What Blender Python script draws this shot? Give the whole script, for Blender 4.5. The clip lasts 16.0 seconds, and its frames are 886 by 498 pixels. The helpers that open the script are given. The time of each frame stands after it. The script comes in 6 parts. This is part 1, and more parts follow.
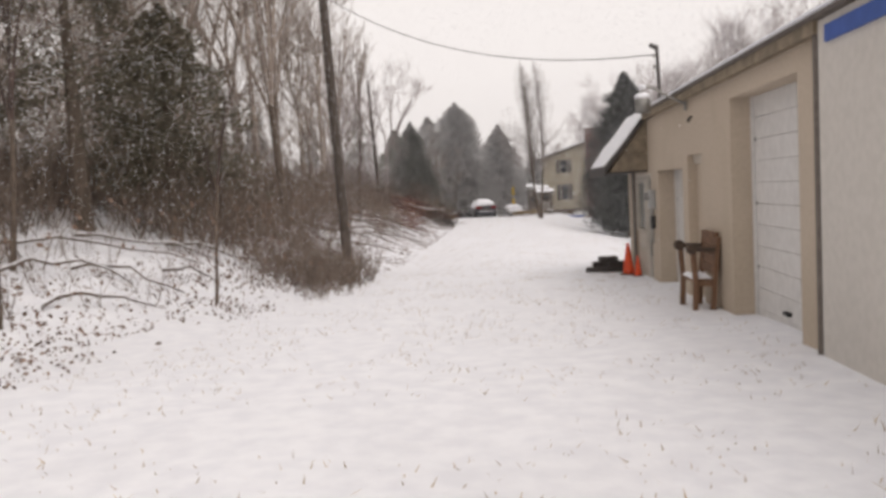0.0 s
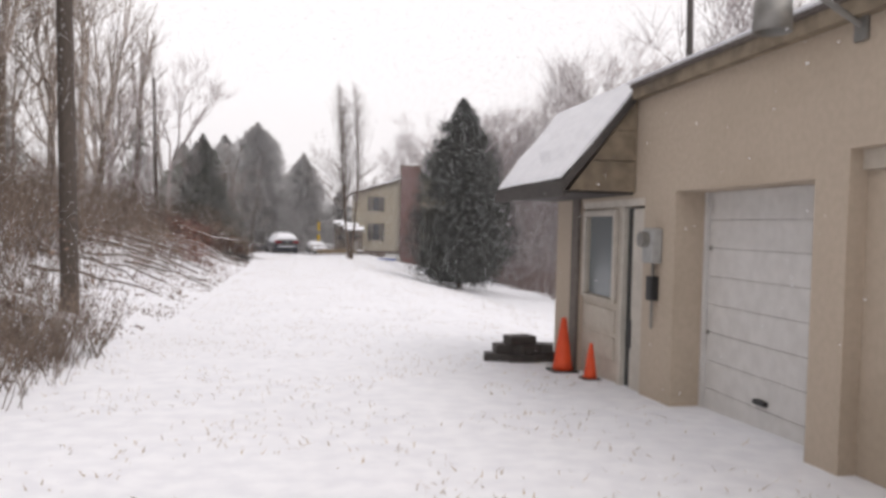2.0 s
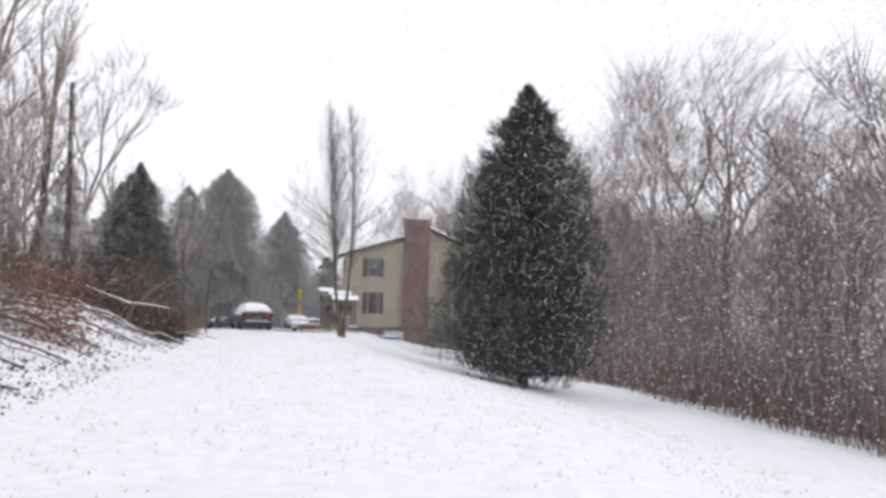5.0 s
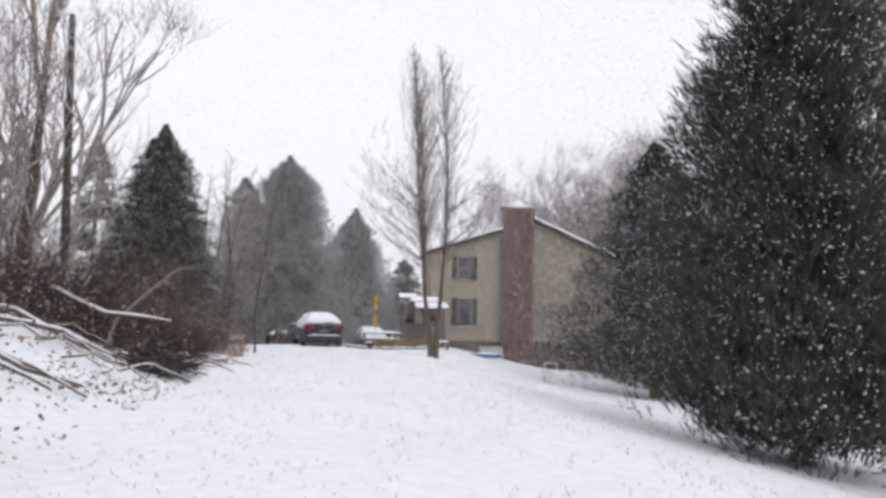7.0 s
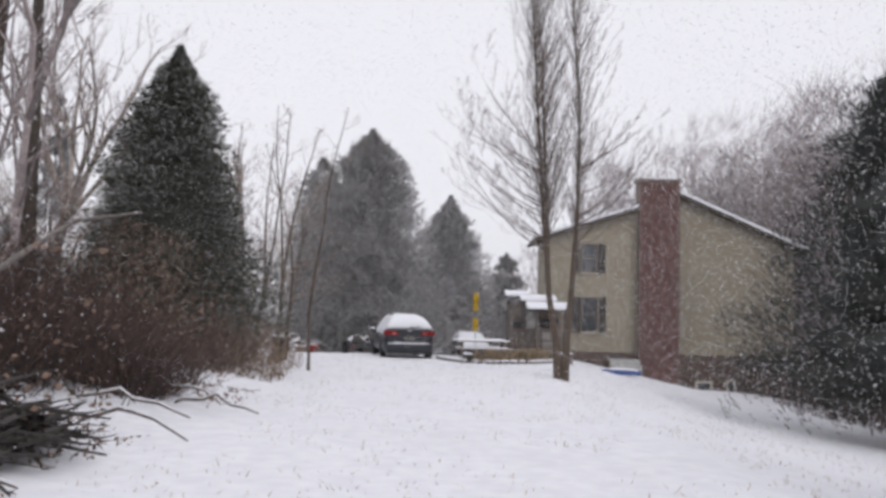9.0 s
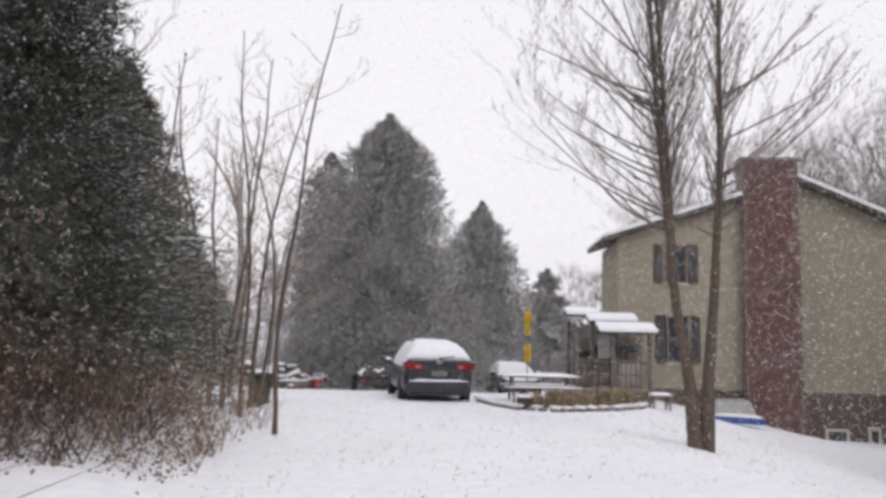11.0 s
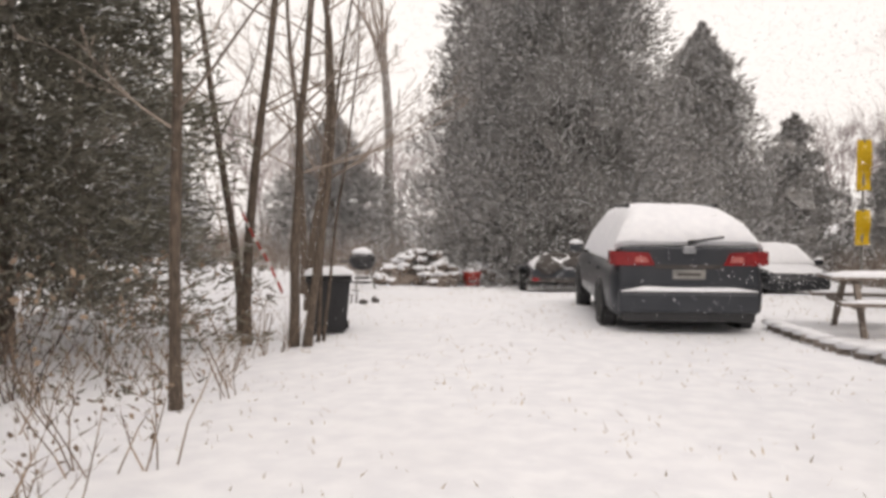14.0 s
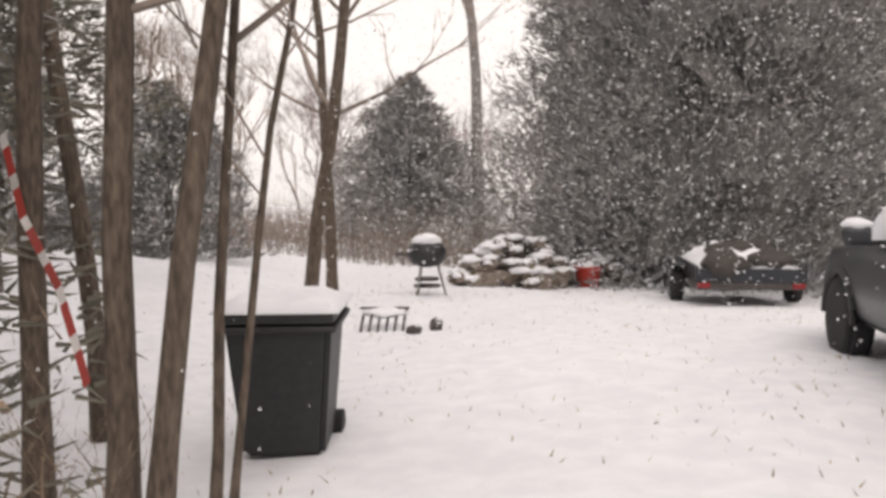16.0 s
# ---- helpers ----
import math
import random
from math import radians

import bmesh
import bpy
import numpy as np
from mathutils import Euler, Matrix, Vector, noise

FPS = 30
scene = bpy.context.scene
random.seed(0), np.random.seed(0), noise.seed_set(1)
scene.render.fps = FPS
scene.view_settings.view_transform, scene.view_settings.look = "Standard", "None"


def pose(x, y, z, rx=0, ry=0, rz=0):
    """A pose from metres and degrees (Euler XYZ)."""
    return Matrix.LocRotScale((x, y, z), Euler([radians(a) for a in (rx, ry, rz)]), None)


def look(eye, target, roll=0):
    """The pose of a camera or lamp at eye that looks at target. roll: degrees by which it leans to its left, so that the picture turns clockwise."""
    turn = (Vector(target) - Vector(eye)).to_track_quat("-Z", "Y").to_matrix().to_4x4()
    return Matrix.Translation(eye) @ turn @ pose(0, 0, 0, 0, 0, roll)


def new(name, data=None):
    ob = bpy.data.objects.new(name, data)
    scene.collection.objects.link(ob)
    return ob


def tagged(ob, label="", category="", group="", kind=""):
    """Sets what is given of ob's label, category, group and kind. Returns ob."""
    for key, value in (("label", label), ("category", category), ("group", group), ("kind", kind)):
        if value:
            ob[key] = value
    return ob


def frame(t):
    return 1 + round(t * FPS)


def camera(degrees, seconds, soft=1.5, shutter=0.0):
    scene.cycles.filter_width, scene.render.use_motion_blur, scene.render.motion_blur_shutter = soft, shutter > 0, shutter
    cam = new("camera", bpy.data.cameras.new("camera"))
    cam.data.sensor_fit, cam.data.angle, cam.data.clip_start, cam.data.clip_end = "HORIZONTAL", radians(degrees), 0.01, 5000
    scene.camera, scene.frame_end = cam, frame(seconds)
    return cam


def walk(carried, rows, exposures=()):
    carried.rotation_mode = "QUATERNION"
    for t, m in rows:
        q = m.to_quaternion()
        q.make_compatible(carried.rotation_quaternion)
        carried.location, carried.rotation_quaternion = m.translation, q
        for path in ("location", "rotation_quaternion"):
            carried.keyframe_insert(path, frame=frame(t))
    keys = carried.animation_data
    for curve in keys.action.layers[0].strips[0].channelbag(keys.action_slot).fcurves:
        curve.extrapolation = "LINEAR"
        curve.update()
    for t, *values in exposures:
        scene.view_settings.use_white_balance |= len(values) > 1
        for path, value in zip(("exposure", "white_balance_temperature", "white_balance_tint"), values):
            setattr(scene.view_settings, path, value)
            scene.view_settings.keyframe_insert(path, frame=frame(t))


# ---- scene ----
cam = camera(60.5, 16.0, soft=3.4)
PATH = [
    (0, (1.251, -0.657, 2.097), (1.071, 1.329, 1.944), -3.3),
    (0.5, (0.843, 1.319, 2.051), (1.044, 3.301, 1.873), -1.6),
    (1, (0.638, 3.231, 1.999), (1.067, 5.179, 1.859), 0.5),
    (1.5, (0.536, 5.056, 1.919), (0.977, 7.006, 1.841), 1.3),
    (2, (0.491, 6.937, 1.83), (0.85, 8.904, 1.774), 1.5),
    (2.5, (0.486, 8.952, 1.73), (0.812, 10.923, 1.646), 1.2),
    (3, (0.424, 11.176, 1.594), (0.759, 13.143, 1.46), 0.4),
    (3.2, (0.44, 12.121, 1.541), (0.796, 14.083, 1.386), -0.0),
    (5.5, (1.037, 23.748, 1.178), (1.418, 25.701, 1.377), 2.1),
    (6, (1.004, 26.419, 1.193), (1.327, 28.383, 1.389), 1.5),
    (6.5, (0.916, 29.092, 1.184), (1.184, 31.065, 1.37), 1.7),
    (7, (0.825, 31.596, 1.149), (1.037, 33.578, 1.319), 1.4),
    (7.5, (0.753, 33.838, 1.127), (0.908, 35.824, 1.296), 1.0),
    (8, (0.823, 36.026, 1.044), (0.916, 38.017, 1.21), 1.3),
    (8.5, (0.907, 38.373, 1.12), (0.917, 40.367, 1.283), 1.8),
    (11, (0.159, 48.799, 1.08), (0.06, 50.783, 1.316), 1.4),
    (11.5, (0.048, 50.968, 0.999), (-0.063, 52.957, 1.172), 1.4),
    (12, (-0.164, 53.012, 0.961), (-0.418, 54.995, 0.999), 1.2),
    (12.5, (-0.406, 54.924, 0.982), (-0.846, 56.87, 0.848), 0.8),
    (13, (-0.577, 56.774, 0.875), (-1.092, 58.703, 0.76), 0.6),
    (13.5, (-0.768, 58.293, 0.852), (-1.321, 60.214, 0.771), 1.1),
    (14, (-1.134, 59.66, 0.854), (-1.705, 61.575, 0.772), 0.1),
    (14.5, (-1.615, 61.452, 0.795), (-2.242, 63.349, 0.703), 0.1),
    (15, (-2.05, 63.104, 0.763), (-2.752, 64.973, 0.649), -0.0),
    (15.5, (-2.611, 64.653, 0.725), (-3.399, 66.485, 0.585), -0.1),
    (16, (-3.175, 65.907, 0.659), (-3.979, 67.733, 0.531), -0.5),
]
EXPOSURES = [(0.0, 0.0, 7050, 15), (0.5, 0.22, 6950, 15), (1.2, 0.30, 6850, 16), (2.0, 0.2, 6750, 15), (3.2, 0.2, 6600, 15), (5.5, 0.24, 6350, 12), (7.0, 0.14, 6350, 13), (8.5, -0.05, 6350, 15),
             (11.0, 0.08, 6500, 15), (12.5, 0.12, 6900, 14), (14.5, 0.24, 7250, 15), (16.0, 0.24, 7250, 16)]
walk(cam, [(t, look(eye, target, roll)) for t, eye, target, roll in PATH], EXPOSURES)

# ---------- light ----------
world = bpy.data.worlds.new("overcast_sky")
scene.world = world
world.use_nodes = True
wn = world.node_tree
wn.nodes.clear()
w_out = wn.nodes.new("ShaderNodeOutputWorld")
w_bg = wn.nodes.new("ShaderNodeBackground")
w_sky = wn.nodes.new("ShaderNodeTexSky")
w_sky.sky_type = "NISHITA"
w_sky.sun_disc = False
w_sky.sun_elevation = radians(38)
w_sky.sun_rotation = radians(150)
w_sky.dust_density = 6.0
w_hsv = wn.nodes.new("ShaderNodeHueSaturation")
w_hsv.inputs["Saturation"].default_value = 0.10
w_mix = wn.nodes.new("ShaderNodeMix")
w_mix.data_type = "RGBA"
w_mix.inputs[0].default_value = 0.75
w_mix.inputs[7].default_value = (9.6, 9.7, 9.9, 1)
wn.links.new(w_sky.outputs[0], w_hsv.inputs["Color"])
wn.links.new(w_hsv.outputs[0], w_mix.inputs[6])
wn.links.new(w_mix.outputs[2], w_bg.inputs[0])
w_bg.inputs[1].default_value = 0.11
wn.links.new(w_bg.outputs[0], w_out.inputs[0])
sun = new("sun", bpy.data.lights.new("sun", "SUN"))
sun.data.energy = 0.6
sun.data.angle = radians(25)
sun.data.color = (1.0, 0.97, 0.94)
sun.matrix_world = look((0, 0, 30), (-12, 22, 0))


# ---------- materials ----------
def mat(name, a, b=None, rough=0.8, scale=6.0, big=0.6, bump=0.2, metal=0.0, stain=0.35, island=0.0, stretch=(1, 1, 1), c=None):
    """Two-scale noise between colours a and b, broad stains towards c, relief."""
    m = bpy.data.materials.new(name)
    m.use_nodes = True
    nt = m.node_tree
    bs = nt.nodes["Principled BSDF"]
    bs.inputs["Roughness"].default_value = rough
    bs.inputs["Metallic"].default_value = metal
    b = b or tuple(v * 0.7 for v in a)
    c = c or tuple(v * 0.6 for v in b)
    tc = nt.nodes.new("ShaderNodeTexCoord")
    mp = nt.nodes.new("ShaderNodeMapping")
    mp.inputs["Scale"].default_value = stretch
    nt.links.new(tc.outputs["Object"], mp.inputs[0])
    n1 = nt.nodes.new("ShaderNodeTexNoise")
    n1.inputs["Scale"].default_value = scale
    n1.inputs["Detail"].default_value = 5
    n2 = nt.nodes.new("ShaderNodeTexNoise")
    n2.inputs["Scale"].default_value = big
    n2.inputs["Detail"].default_value = 3
    for n in (n1, n2):
        nt.links.new(mp.outputs[0], n.inputs["Vector"])
    r1 = nt.nodes.new("ShaderNodeMapRange")
    r1.inputs[1].default_value, r1.inputs[2].default_value = 0.35, 0.65
    nt.links.new(n1.outputs[0], r1.inputs[0])
    m1 = nt.nodes.new("ShaderNodeMix")
    m1.data_type = "RGBA"
    m1.inputs[6].default_value, m1.inputs[7].default_value = (*a, 1), (*b, 1)
    nt.links.new(r1.outputs[0], m1.inputs[0])
    r2 = nt.nodes.new("ShaderNodeMapRange")
    r2.inputs[1].default_value, r2.inputs[2].default_value, r2.inputs[4].default_value = 0.5, 0.75, stain
    nt.links.new(n2.outputs[0], r2.inputs[0])
    m2 = nt.nodes.new("ShaderNodeMix")
    m2.data_type = "RGBA"
    m2.inputs[7].default_value = (*c, 1)
    nt.links.new(r2.outputs[0], m2.inputs[0])
    nt.links.new(m1.outputs[2], m2.inputs[6])
    last = m2.outputs[2]
    if island:
        geo = nt.nodes.new("ShaderNodeNewGeometry")
        rr = nt.nodes.new("ShaderNodeMapRange")
        rr.inputs[3].default_value, rr.inputs[4].default_value = 1 - island, 1 + island
        nt.links.new(geo.outputs["Random Per Island"], rr.inputs[0])
        hv = nt.nodes.new("ShaderNodeHueSaturation")
        nt.links.new(rr.outputs[0], hv.inputs["Value"])
        nt.links.new(last, hv.inputs["Color"])
        last = hv.outputs[0]
    nt.links.new(last, bs.inputs["Base Color"])
    if bump:
        bp = nt.nodes.new("ShaderNodeBump")
        bp.inputs["Strength"].default_value = bump
        bp.inputs["Distance"].default_value = 0.02
        nt.links.new(n1.outputs[0], bp.inputs["Height"])
        nt.links.new(bp.outputs[0], bs.inputs["Normal"])
    return m


def glass_mat(name, tint=(0.02, 0.025, 0.03), rough=0.05):
    m = bpy.data.materials.new(name)
    m.use_nodes = True
    bs = m.node_tree.nodes["Principled BSDF"]
    bs.inputs["Base Color"].default_value = (*tint, 1)
    bs.inputs["Roughness"].default_value = rough
    bs.inputs["Specular IOR Level"].default_value = 0.8
    return m


SNOW = mat("snow", (0.84, 0.85, 0.88), (0.78, 0.79, 0.83), 0.85, 9, 0.5, 0.5, stain=0.15, c=(0.70, 0.71, 0.75))
FLAKE = mat("falling_snowflake", (0.88, 0.89, 0.92), (0.85, 0.86, 0.89), 0.9, 9, 0.5, 0, stain=0)
f_nt = FLAKE.node_tree
f_tr = f_nt.nodes.new("ShaderNodeBsdfTranslucent")
f_tr.inputs["Color"].default_value = (0.92, 0.93, 0.95, 1)
f_mx = f_nt.nodes.new("ShaderNodeMixShader")
f_mx.inputs[0].default_value = 0.5
f_nt.links.new(f_nt.nodes["Principled BSDF"].outputs[0], f_mx.inputs[1])
f_nt.links.new(f_tr.outputs[0], f_mx.inputs[2])
f_nt.links.new(f_mx.outputs[0], f_nt.nodes["Material Output"].inputs[0])
SPRAY = mat("snow_dusted_needles", (0.62, 0.63, 0.63), (0.34, 0.35, 0.34), 0.9, 14, 1.5, 0, stain=0.3, island=0.35)
SNOW_G = mat("snow_ground", (0.84, 0.85, 0.88), (0.76, 0.77, 0.81), 0.9, 5, 0.35, 0.7, stain=0.25, c=(0.66, 0.66, 0.68))
STUCCO = mat("beige_block_paint", (0.49, 0.41, 0.325), (0.45, 0.375, 0.295), 0.9, 18, 0.5, 0.25, stain=0.6, c=(0.31, 0.25, 0.18))
STUCCO_W = mat("white_wall_paint", (0.58, 0.545, 0.50), (0.53, 0.50, 0.455), 0.8, 12, 0.5, 0.1, stain=0.2)
DOORWHITE = mat("white_door_paint", (0.66, 0.645, 0.625), (0.59, 0.575, 0.555), 0.55, 8, 0.8, 0.06, stain=0.25, c=(0.5, 0.48, 0.45))
CREAM = mat("cream_trim_paint", (0.55, 0.50, 0.43), (0.48, 0.43, 0.36), 0.7, 10, 0.9, 0.1)
CHEEK = mat("stained_plywood", (0.29, 0.235, 0.17), (0.19, 0.15, 0.105), 0.9, 6, 1.6, 0.3, stain=0.7, c=(0.10, 0.08, 0.06))
PALETRIM = mat("pale_cream_trim", (0.62, 0.575, 0.51), (0.54, 0.50, 0.44), 0.7, 10, 0.9, 0.1, stain=0.4)
SHINGLE = mat("brown_shingle", (0.13, 0.11, 0.085), (0.08, 0.065, 0.05), 0.9, 25, 1.5, 0.5, island=0.3)
TRIM = mat("brown_grey_trim", (0.17, 0.145, 0.125), (0.12, 0.10, 0.088), 0.75, 12, 1, 0.2)
FASCIA = mat("dark_fascia", (0.07, 0.06, 0.055), (0.045, 0.04, 0.037), 0.7, 12, 1, 0.2)
WOODPOLE = mat("weathered_pole_wood", (0.09, 0.072, 0.06), (0.055, 0.044, 0.037), 0.9, 14, 1, 0.5, stretch=(3, 3, 0.4))
OLDWOOD = mat("old_brown_wood", (0.22, 0.12, 0.07), (0.13, 0.07, 0.04), 0.8, 12, 1.5, 0.4, stretch=(3, 0.6, 3))
DARKWOOD = mat("dark_brown_wood", (0.085, 0.055, 0.038), (0.05, 0.034, 0.025), 0.8, 12, 1.5, 0.4)
ROTWOOD = mat("grey_weathered_wood", (0.25, 0.21, 0.18), (0.16, 0.13, 0.11), 0.9, 14, 1.5, 0.4, stretch=(0.6, 3, 3))
BARK = mat("grey_brown_bark", (0.16, 0.122, 0.094), (0.068, 0.052, 0.041), 0.95, 22, 2.2, 1.0, stretch=(2, 2, 0.5))
BARK_G = mat("pale_grey_bark", (0.24, 0.215, 0.20), (0.15, 0.135, 0.125), 0.95, 16, 1.2, 0.6, stretch=(2, 2, 0.5))
TWIG = mat("bare_twig", (0.29, 0.24, 0.205), (0.21, 0.17, 0.145), 0.95, 4, 0.3, 0, island=0.3)
# Reddish twig, its colour lightened for the haze over the far woods.
TWIG_P = mat("reddish_hazed_twig", (0.35, 0.30, 0.296), (0.26, 0.222, 0.22), 0.95, 4, 0.3, 0, island=0.3)
TWIG_R = mat("red_brown_brush", (0.24, 0.175, 0.16), (0.165, 0.12, 0.11), 0.95, 4, 0.3, 0, island=0.35)
TWIG_B = mat("brown_brush", (0.20, 0.155, 0.125), (0.13, 0.10, 0.08), 0.95, 4, 0.3, 0, island=0.4)
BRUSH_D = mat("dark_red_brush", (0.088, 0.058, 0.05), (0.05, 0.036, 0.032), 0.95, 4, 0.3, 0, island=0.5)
TWIG_D = mat("dark_poplar_twig", (0.20, 0.165, 0.15), (0.14, 0.115, 0.105), 0.95, 4, 0.3, 0, island=0.3)
NEEDLE = mat("dark_green_needles", (0.132, 0.138, 0.118), (0.082, 0.087, 0.075), 0.9, 3, 0.5, 0, island=0.45, c=(0.13, 0.11, 0.085))
NEEDLE_O = mat("olive_brown_needles", (0.145, 0.125, 0.088), (0.09, 0.08, 0.06), 0.9, 3, 0.5, 0, island=0.4, c=(0.17, 0.13, 0.10))
NEEDLE_C = mat("cedar_needles", (0.104, 0.110, 0.105), (0.064, 0.069, 0.066), 0.9, 3, 0.5, 0, island=0.4, c=(0.095, 0.088, 0.07))
# Distance haze put into the base colour: far needles much paler than near ones.
NEEDLE_F = mat("haze_paled_needles", (0.36, 0.35, 0.342), (0.26, 0.255, 0.25), 0.9, 3, 0.5, 0, island=0.4, c=(0.33, 0.30, 0.285))
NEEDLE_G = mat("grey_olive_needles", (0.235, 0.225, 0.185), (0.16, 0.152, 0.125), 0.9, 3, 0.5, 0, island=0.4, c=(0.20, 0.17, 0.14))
DRYLEAF = mat("dead_brown_leaf", (0.20, 0.135, 0.10), (0.14, 0.095, 0.072), 0.9, 5, 0.6, 0, island=0.5)
RUST = mat("rust_red_leaf", (0.22, 0.105, 0.078), (0.15, 0.075, 0.058), 0.9, 5, 0.6, 0, island=0.5)
WEED = mat("dead_tan_weed", (0.27, 0.20, 0.145), (0.19, 0.14, 0.105), 0.9, 5, 0.6, 0, island=0.5)
DRYGRASS = mat("dry_straw_grass", (0.40, 0.31, 0.20), (0.29, 0.215, 0.135), 0.9, 5, 0.6, 0, island=0.4)
SIDING = mat("olive_tan_siding", (0.335, 0.295, 0.225), (0.295, 0.26, 0.195), 0.8, 10, 0.4, 0.15, stain=0.3)
BRICK = mat("dark_red_brick", (0.19, 0.098, 0.085), (0.135, 0.074, 0.066), 0.9, 9, 0.8, 0.4, island=0.25)
BRICK_D = mat("brown_basement_brick", (0.145, 0.11, 0.092), (0.105, 0.08, 0.068), 0.95, 7, 0.8, 0.4, stain=0.5)
MORTAR = mat("grey_mortar", (0.22, 0.17, 0.15), (0.17, 0.13, 0.115), 0.95, 20, 1, 0.3)
BLACKPL = mat("black_plastic", (0.022, 0.022, 0.024), (0.014, 0.014, 0.016), 0.5, 20, 1, 0.05)
RUBBER = mat("tyre_rubber", (0.02, 0.02, 0.02), (0.013, 0.013, 0.013), 0.85, 30, 2, 0.2)
ORANGE = mat("orange_cone_plastic", (0.80, 0.09, 0.02), (0.70, 0.07, 0.02), 0.5, 8, 1, 0.05)
CARGREY = mat("dark_grey_car_paint", (0.05, 0.054, 0.062), (0.038, 0.042, 0.05), 0.3, 3, 0.8, 0.02, metal=0.4, c=(0.12, 0.12, 0.12))
CARDARK = mat("black_car_paint", (0.03, 0.032, 0.036), (0.022, 0.024, 0.028), 0.3, 3, 0.8, 0.02, metal=0.3)
SILVER = mat("silver_metal", (0.45, 0.46, 0.48), (0.38, 0.39, 0.41), 0.35, 10, 1, 0.03, metal=0.9)
REDLENS = mat("red_lamp_lens", (0.27, 0.02, 0.022), (0.19, 0.014, 0.016), 0.2, 20, 2, 0.05)
CARGLASS = glass_mat("dark_car_glass")
# Pale blue-grey tint paints the reflected sky into the entrance pane.
DOORGLASS = glass_mat("sky_tinted_door_glass", (0.17, 0.20, 0.215), 0.08)
WINGLASS = glass_mat("grey_window_glass", (0.05, 0.055, 0.06))
YELLOW = mat("yellow_banner_cloth", (0.78, 0.55, 0.03), (0.68, 0.46, 0.03), 0.8, 8, 1, 0.1)
BLUE = mat("blue_plastic", (0.04, 0.10, 0.36), (0.03, 0.08, 0.28), 0.6, 6, 1, 0.1)
REDPL = mat("red_plastic", (0.50, 0.05, 0.035), (0.40, 0.04, 0.03), 0.5, 8, 1, 0.1)
GALV = mat("galvanised_metal", (0.30, 0.29, 0.27), (0.22, 0.215, 0.205), 0.5, 8, 1, 0.1, metal=0.6)
PALEGREY = mat("pale_grey_paint", (0.42, 0.42, 0.41), (0.33, 0.33, 0.32), 0.6, 10, 1.5, 0.1, stain=0.4)
CABLE = mat("black_cable", (0.03, 0.03, 0.032), rough=0.6, bump=0)
STONE = mat("grey_edging_stone", (0.28, 0.24, 0.21), (0.20, 0.17, 0.15), 0.9, 10, 1, 0.4)
PINKLENS = mat("pale_lamp_lens", (0.48, 0.16, 0.14), (0.40, 0.12, 0.11), 0.25, 20, 2, 0.05)
TAPE_W = mat("white_barrier_tape", (0.75, 0.72, 0.70), rough=0.5, bump=0)


# ---------- mesh helpers ----------
def mesh_ob(name, bm, material, parent=None, label=""):
    me = bpy.data.meshes.new(name)
    bm.to_mesh(me)
    bm.free()
    for m in (material if isinstance(material, (list, tuple)) else [material]):
        me.materials.append(m)
    ob = new(name, me)
    if parent is not None:
        ob.parent = parent
    if label:
        tagged(ob, label)
    return ob


def part(name, bm, material, parent, label=""):
    return mesh_ob(name, bm, material, parent, label)


def py_ob(name, verts, faces, material, parent=None, smooth=False, mats=None):
    me = bpy.data.meshes.new(name)
    me.from_pydata(verts, [], faces)
    for m in (material if isinstance(material, (list, tuple)) else [material]):
        me.materials.append(m)
    if mats is not None:
        me.polygons.foreach_set("material_index", mats)
    if smooth:
        me.polygons.foreach_set("use_smooth", [True] * len(me.polygons))
    ob = new(name, me)
    if parent is not None:
        ob.parent = parent
    return ob


def thing(name, m, label, category, group="", kind=""):
    ob = new(name)
    ob.empty_display_size = 0.2
    ob.matrix_world = m
    return tagged(ob, label, category, group, kind)


def box(bm, x0, x1, y0, y1, z0, z1, bev=0.0):
    r = bmesh.ops.create_cube(bm, size=1)
    vs = r["verts"]
    for v in vs:
        v.co = Vector(((x0 + x1) / 2 + v.co.x * (x1 - x0), (y0 + y1) / 2 + v.co.y * (y1 - y0), (z0 + z1) / 2 + v.co.z * (z1 - z0)))
    if bev:
        es = list({e for v in vs for e in v.link_edges})
        bmesh.ops.bevel(bm, geom=es, offset=bev, segments=2, affect="EDGES", profile=0.6)


def boxm(x0, x1, y0, y1, z0, z1, bev=0.0):
    bm = bmesh.new()
    box(bm, x0, x1, y0, y1, z0, z1, bev)
    return bm


def cyl(bm, p0, p1, r0, r1=None, n=12):
    p0, p1 = Vector(p0), Vector(p1)
    r1 = r0 if r1 is None else r1
    d = p1 - p0
    m = Matrix.Translation((p0 + p1) / 2) @ d.to_track_quat("Z", "Y").to_matrix().to_4x4()
    bmesh.ops.create_cone(bm, cap_ends=True, segments=n, radius1=r0, radius2=r1, depth=d.length, matrix=m)


def cylm(p0, p1, r0, r1=None, n=12):
    bm = bmesh.new()
    cyl(bm, p0, p1, r0, r1, n)
    return bm


def prism(bm, pts, axis, a, b):
    """A polygon in a plane across the axis, drawn out from a to b."""
    def at(p, t):
        return {"x": (t, p[0], p[1]), "y": (p[0], t, p[1]), "z": (p[0], p[1], t)}[axis]
    va = [bm.verts.new(at(p, a)) for p in pts]
    vb = [bm.verts.new(at(p, b)) for p in pts]
    bm.faces.new(va)
    bm.faces.new(vb[::-1])
    n = len(pts)
    for i in range(n):
        bm.faces.new((va[i], vb[i], vb[(i + 1) % n], va[(i + 1) % n]))
    bmesh.ops.recalc_face_normals(bm, faces=bm.faces[:])


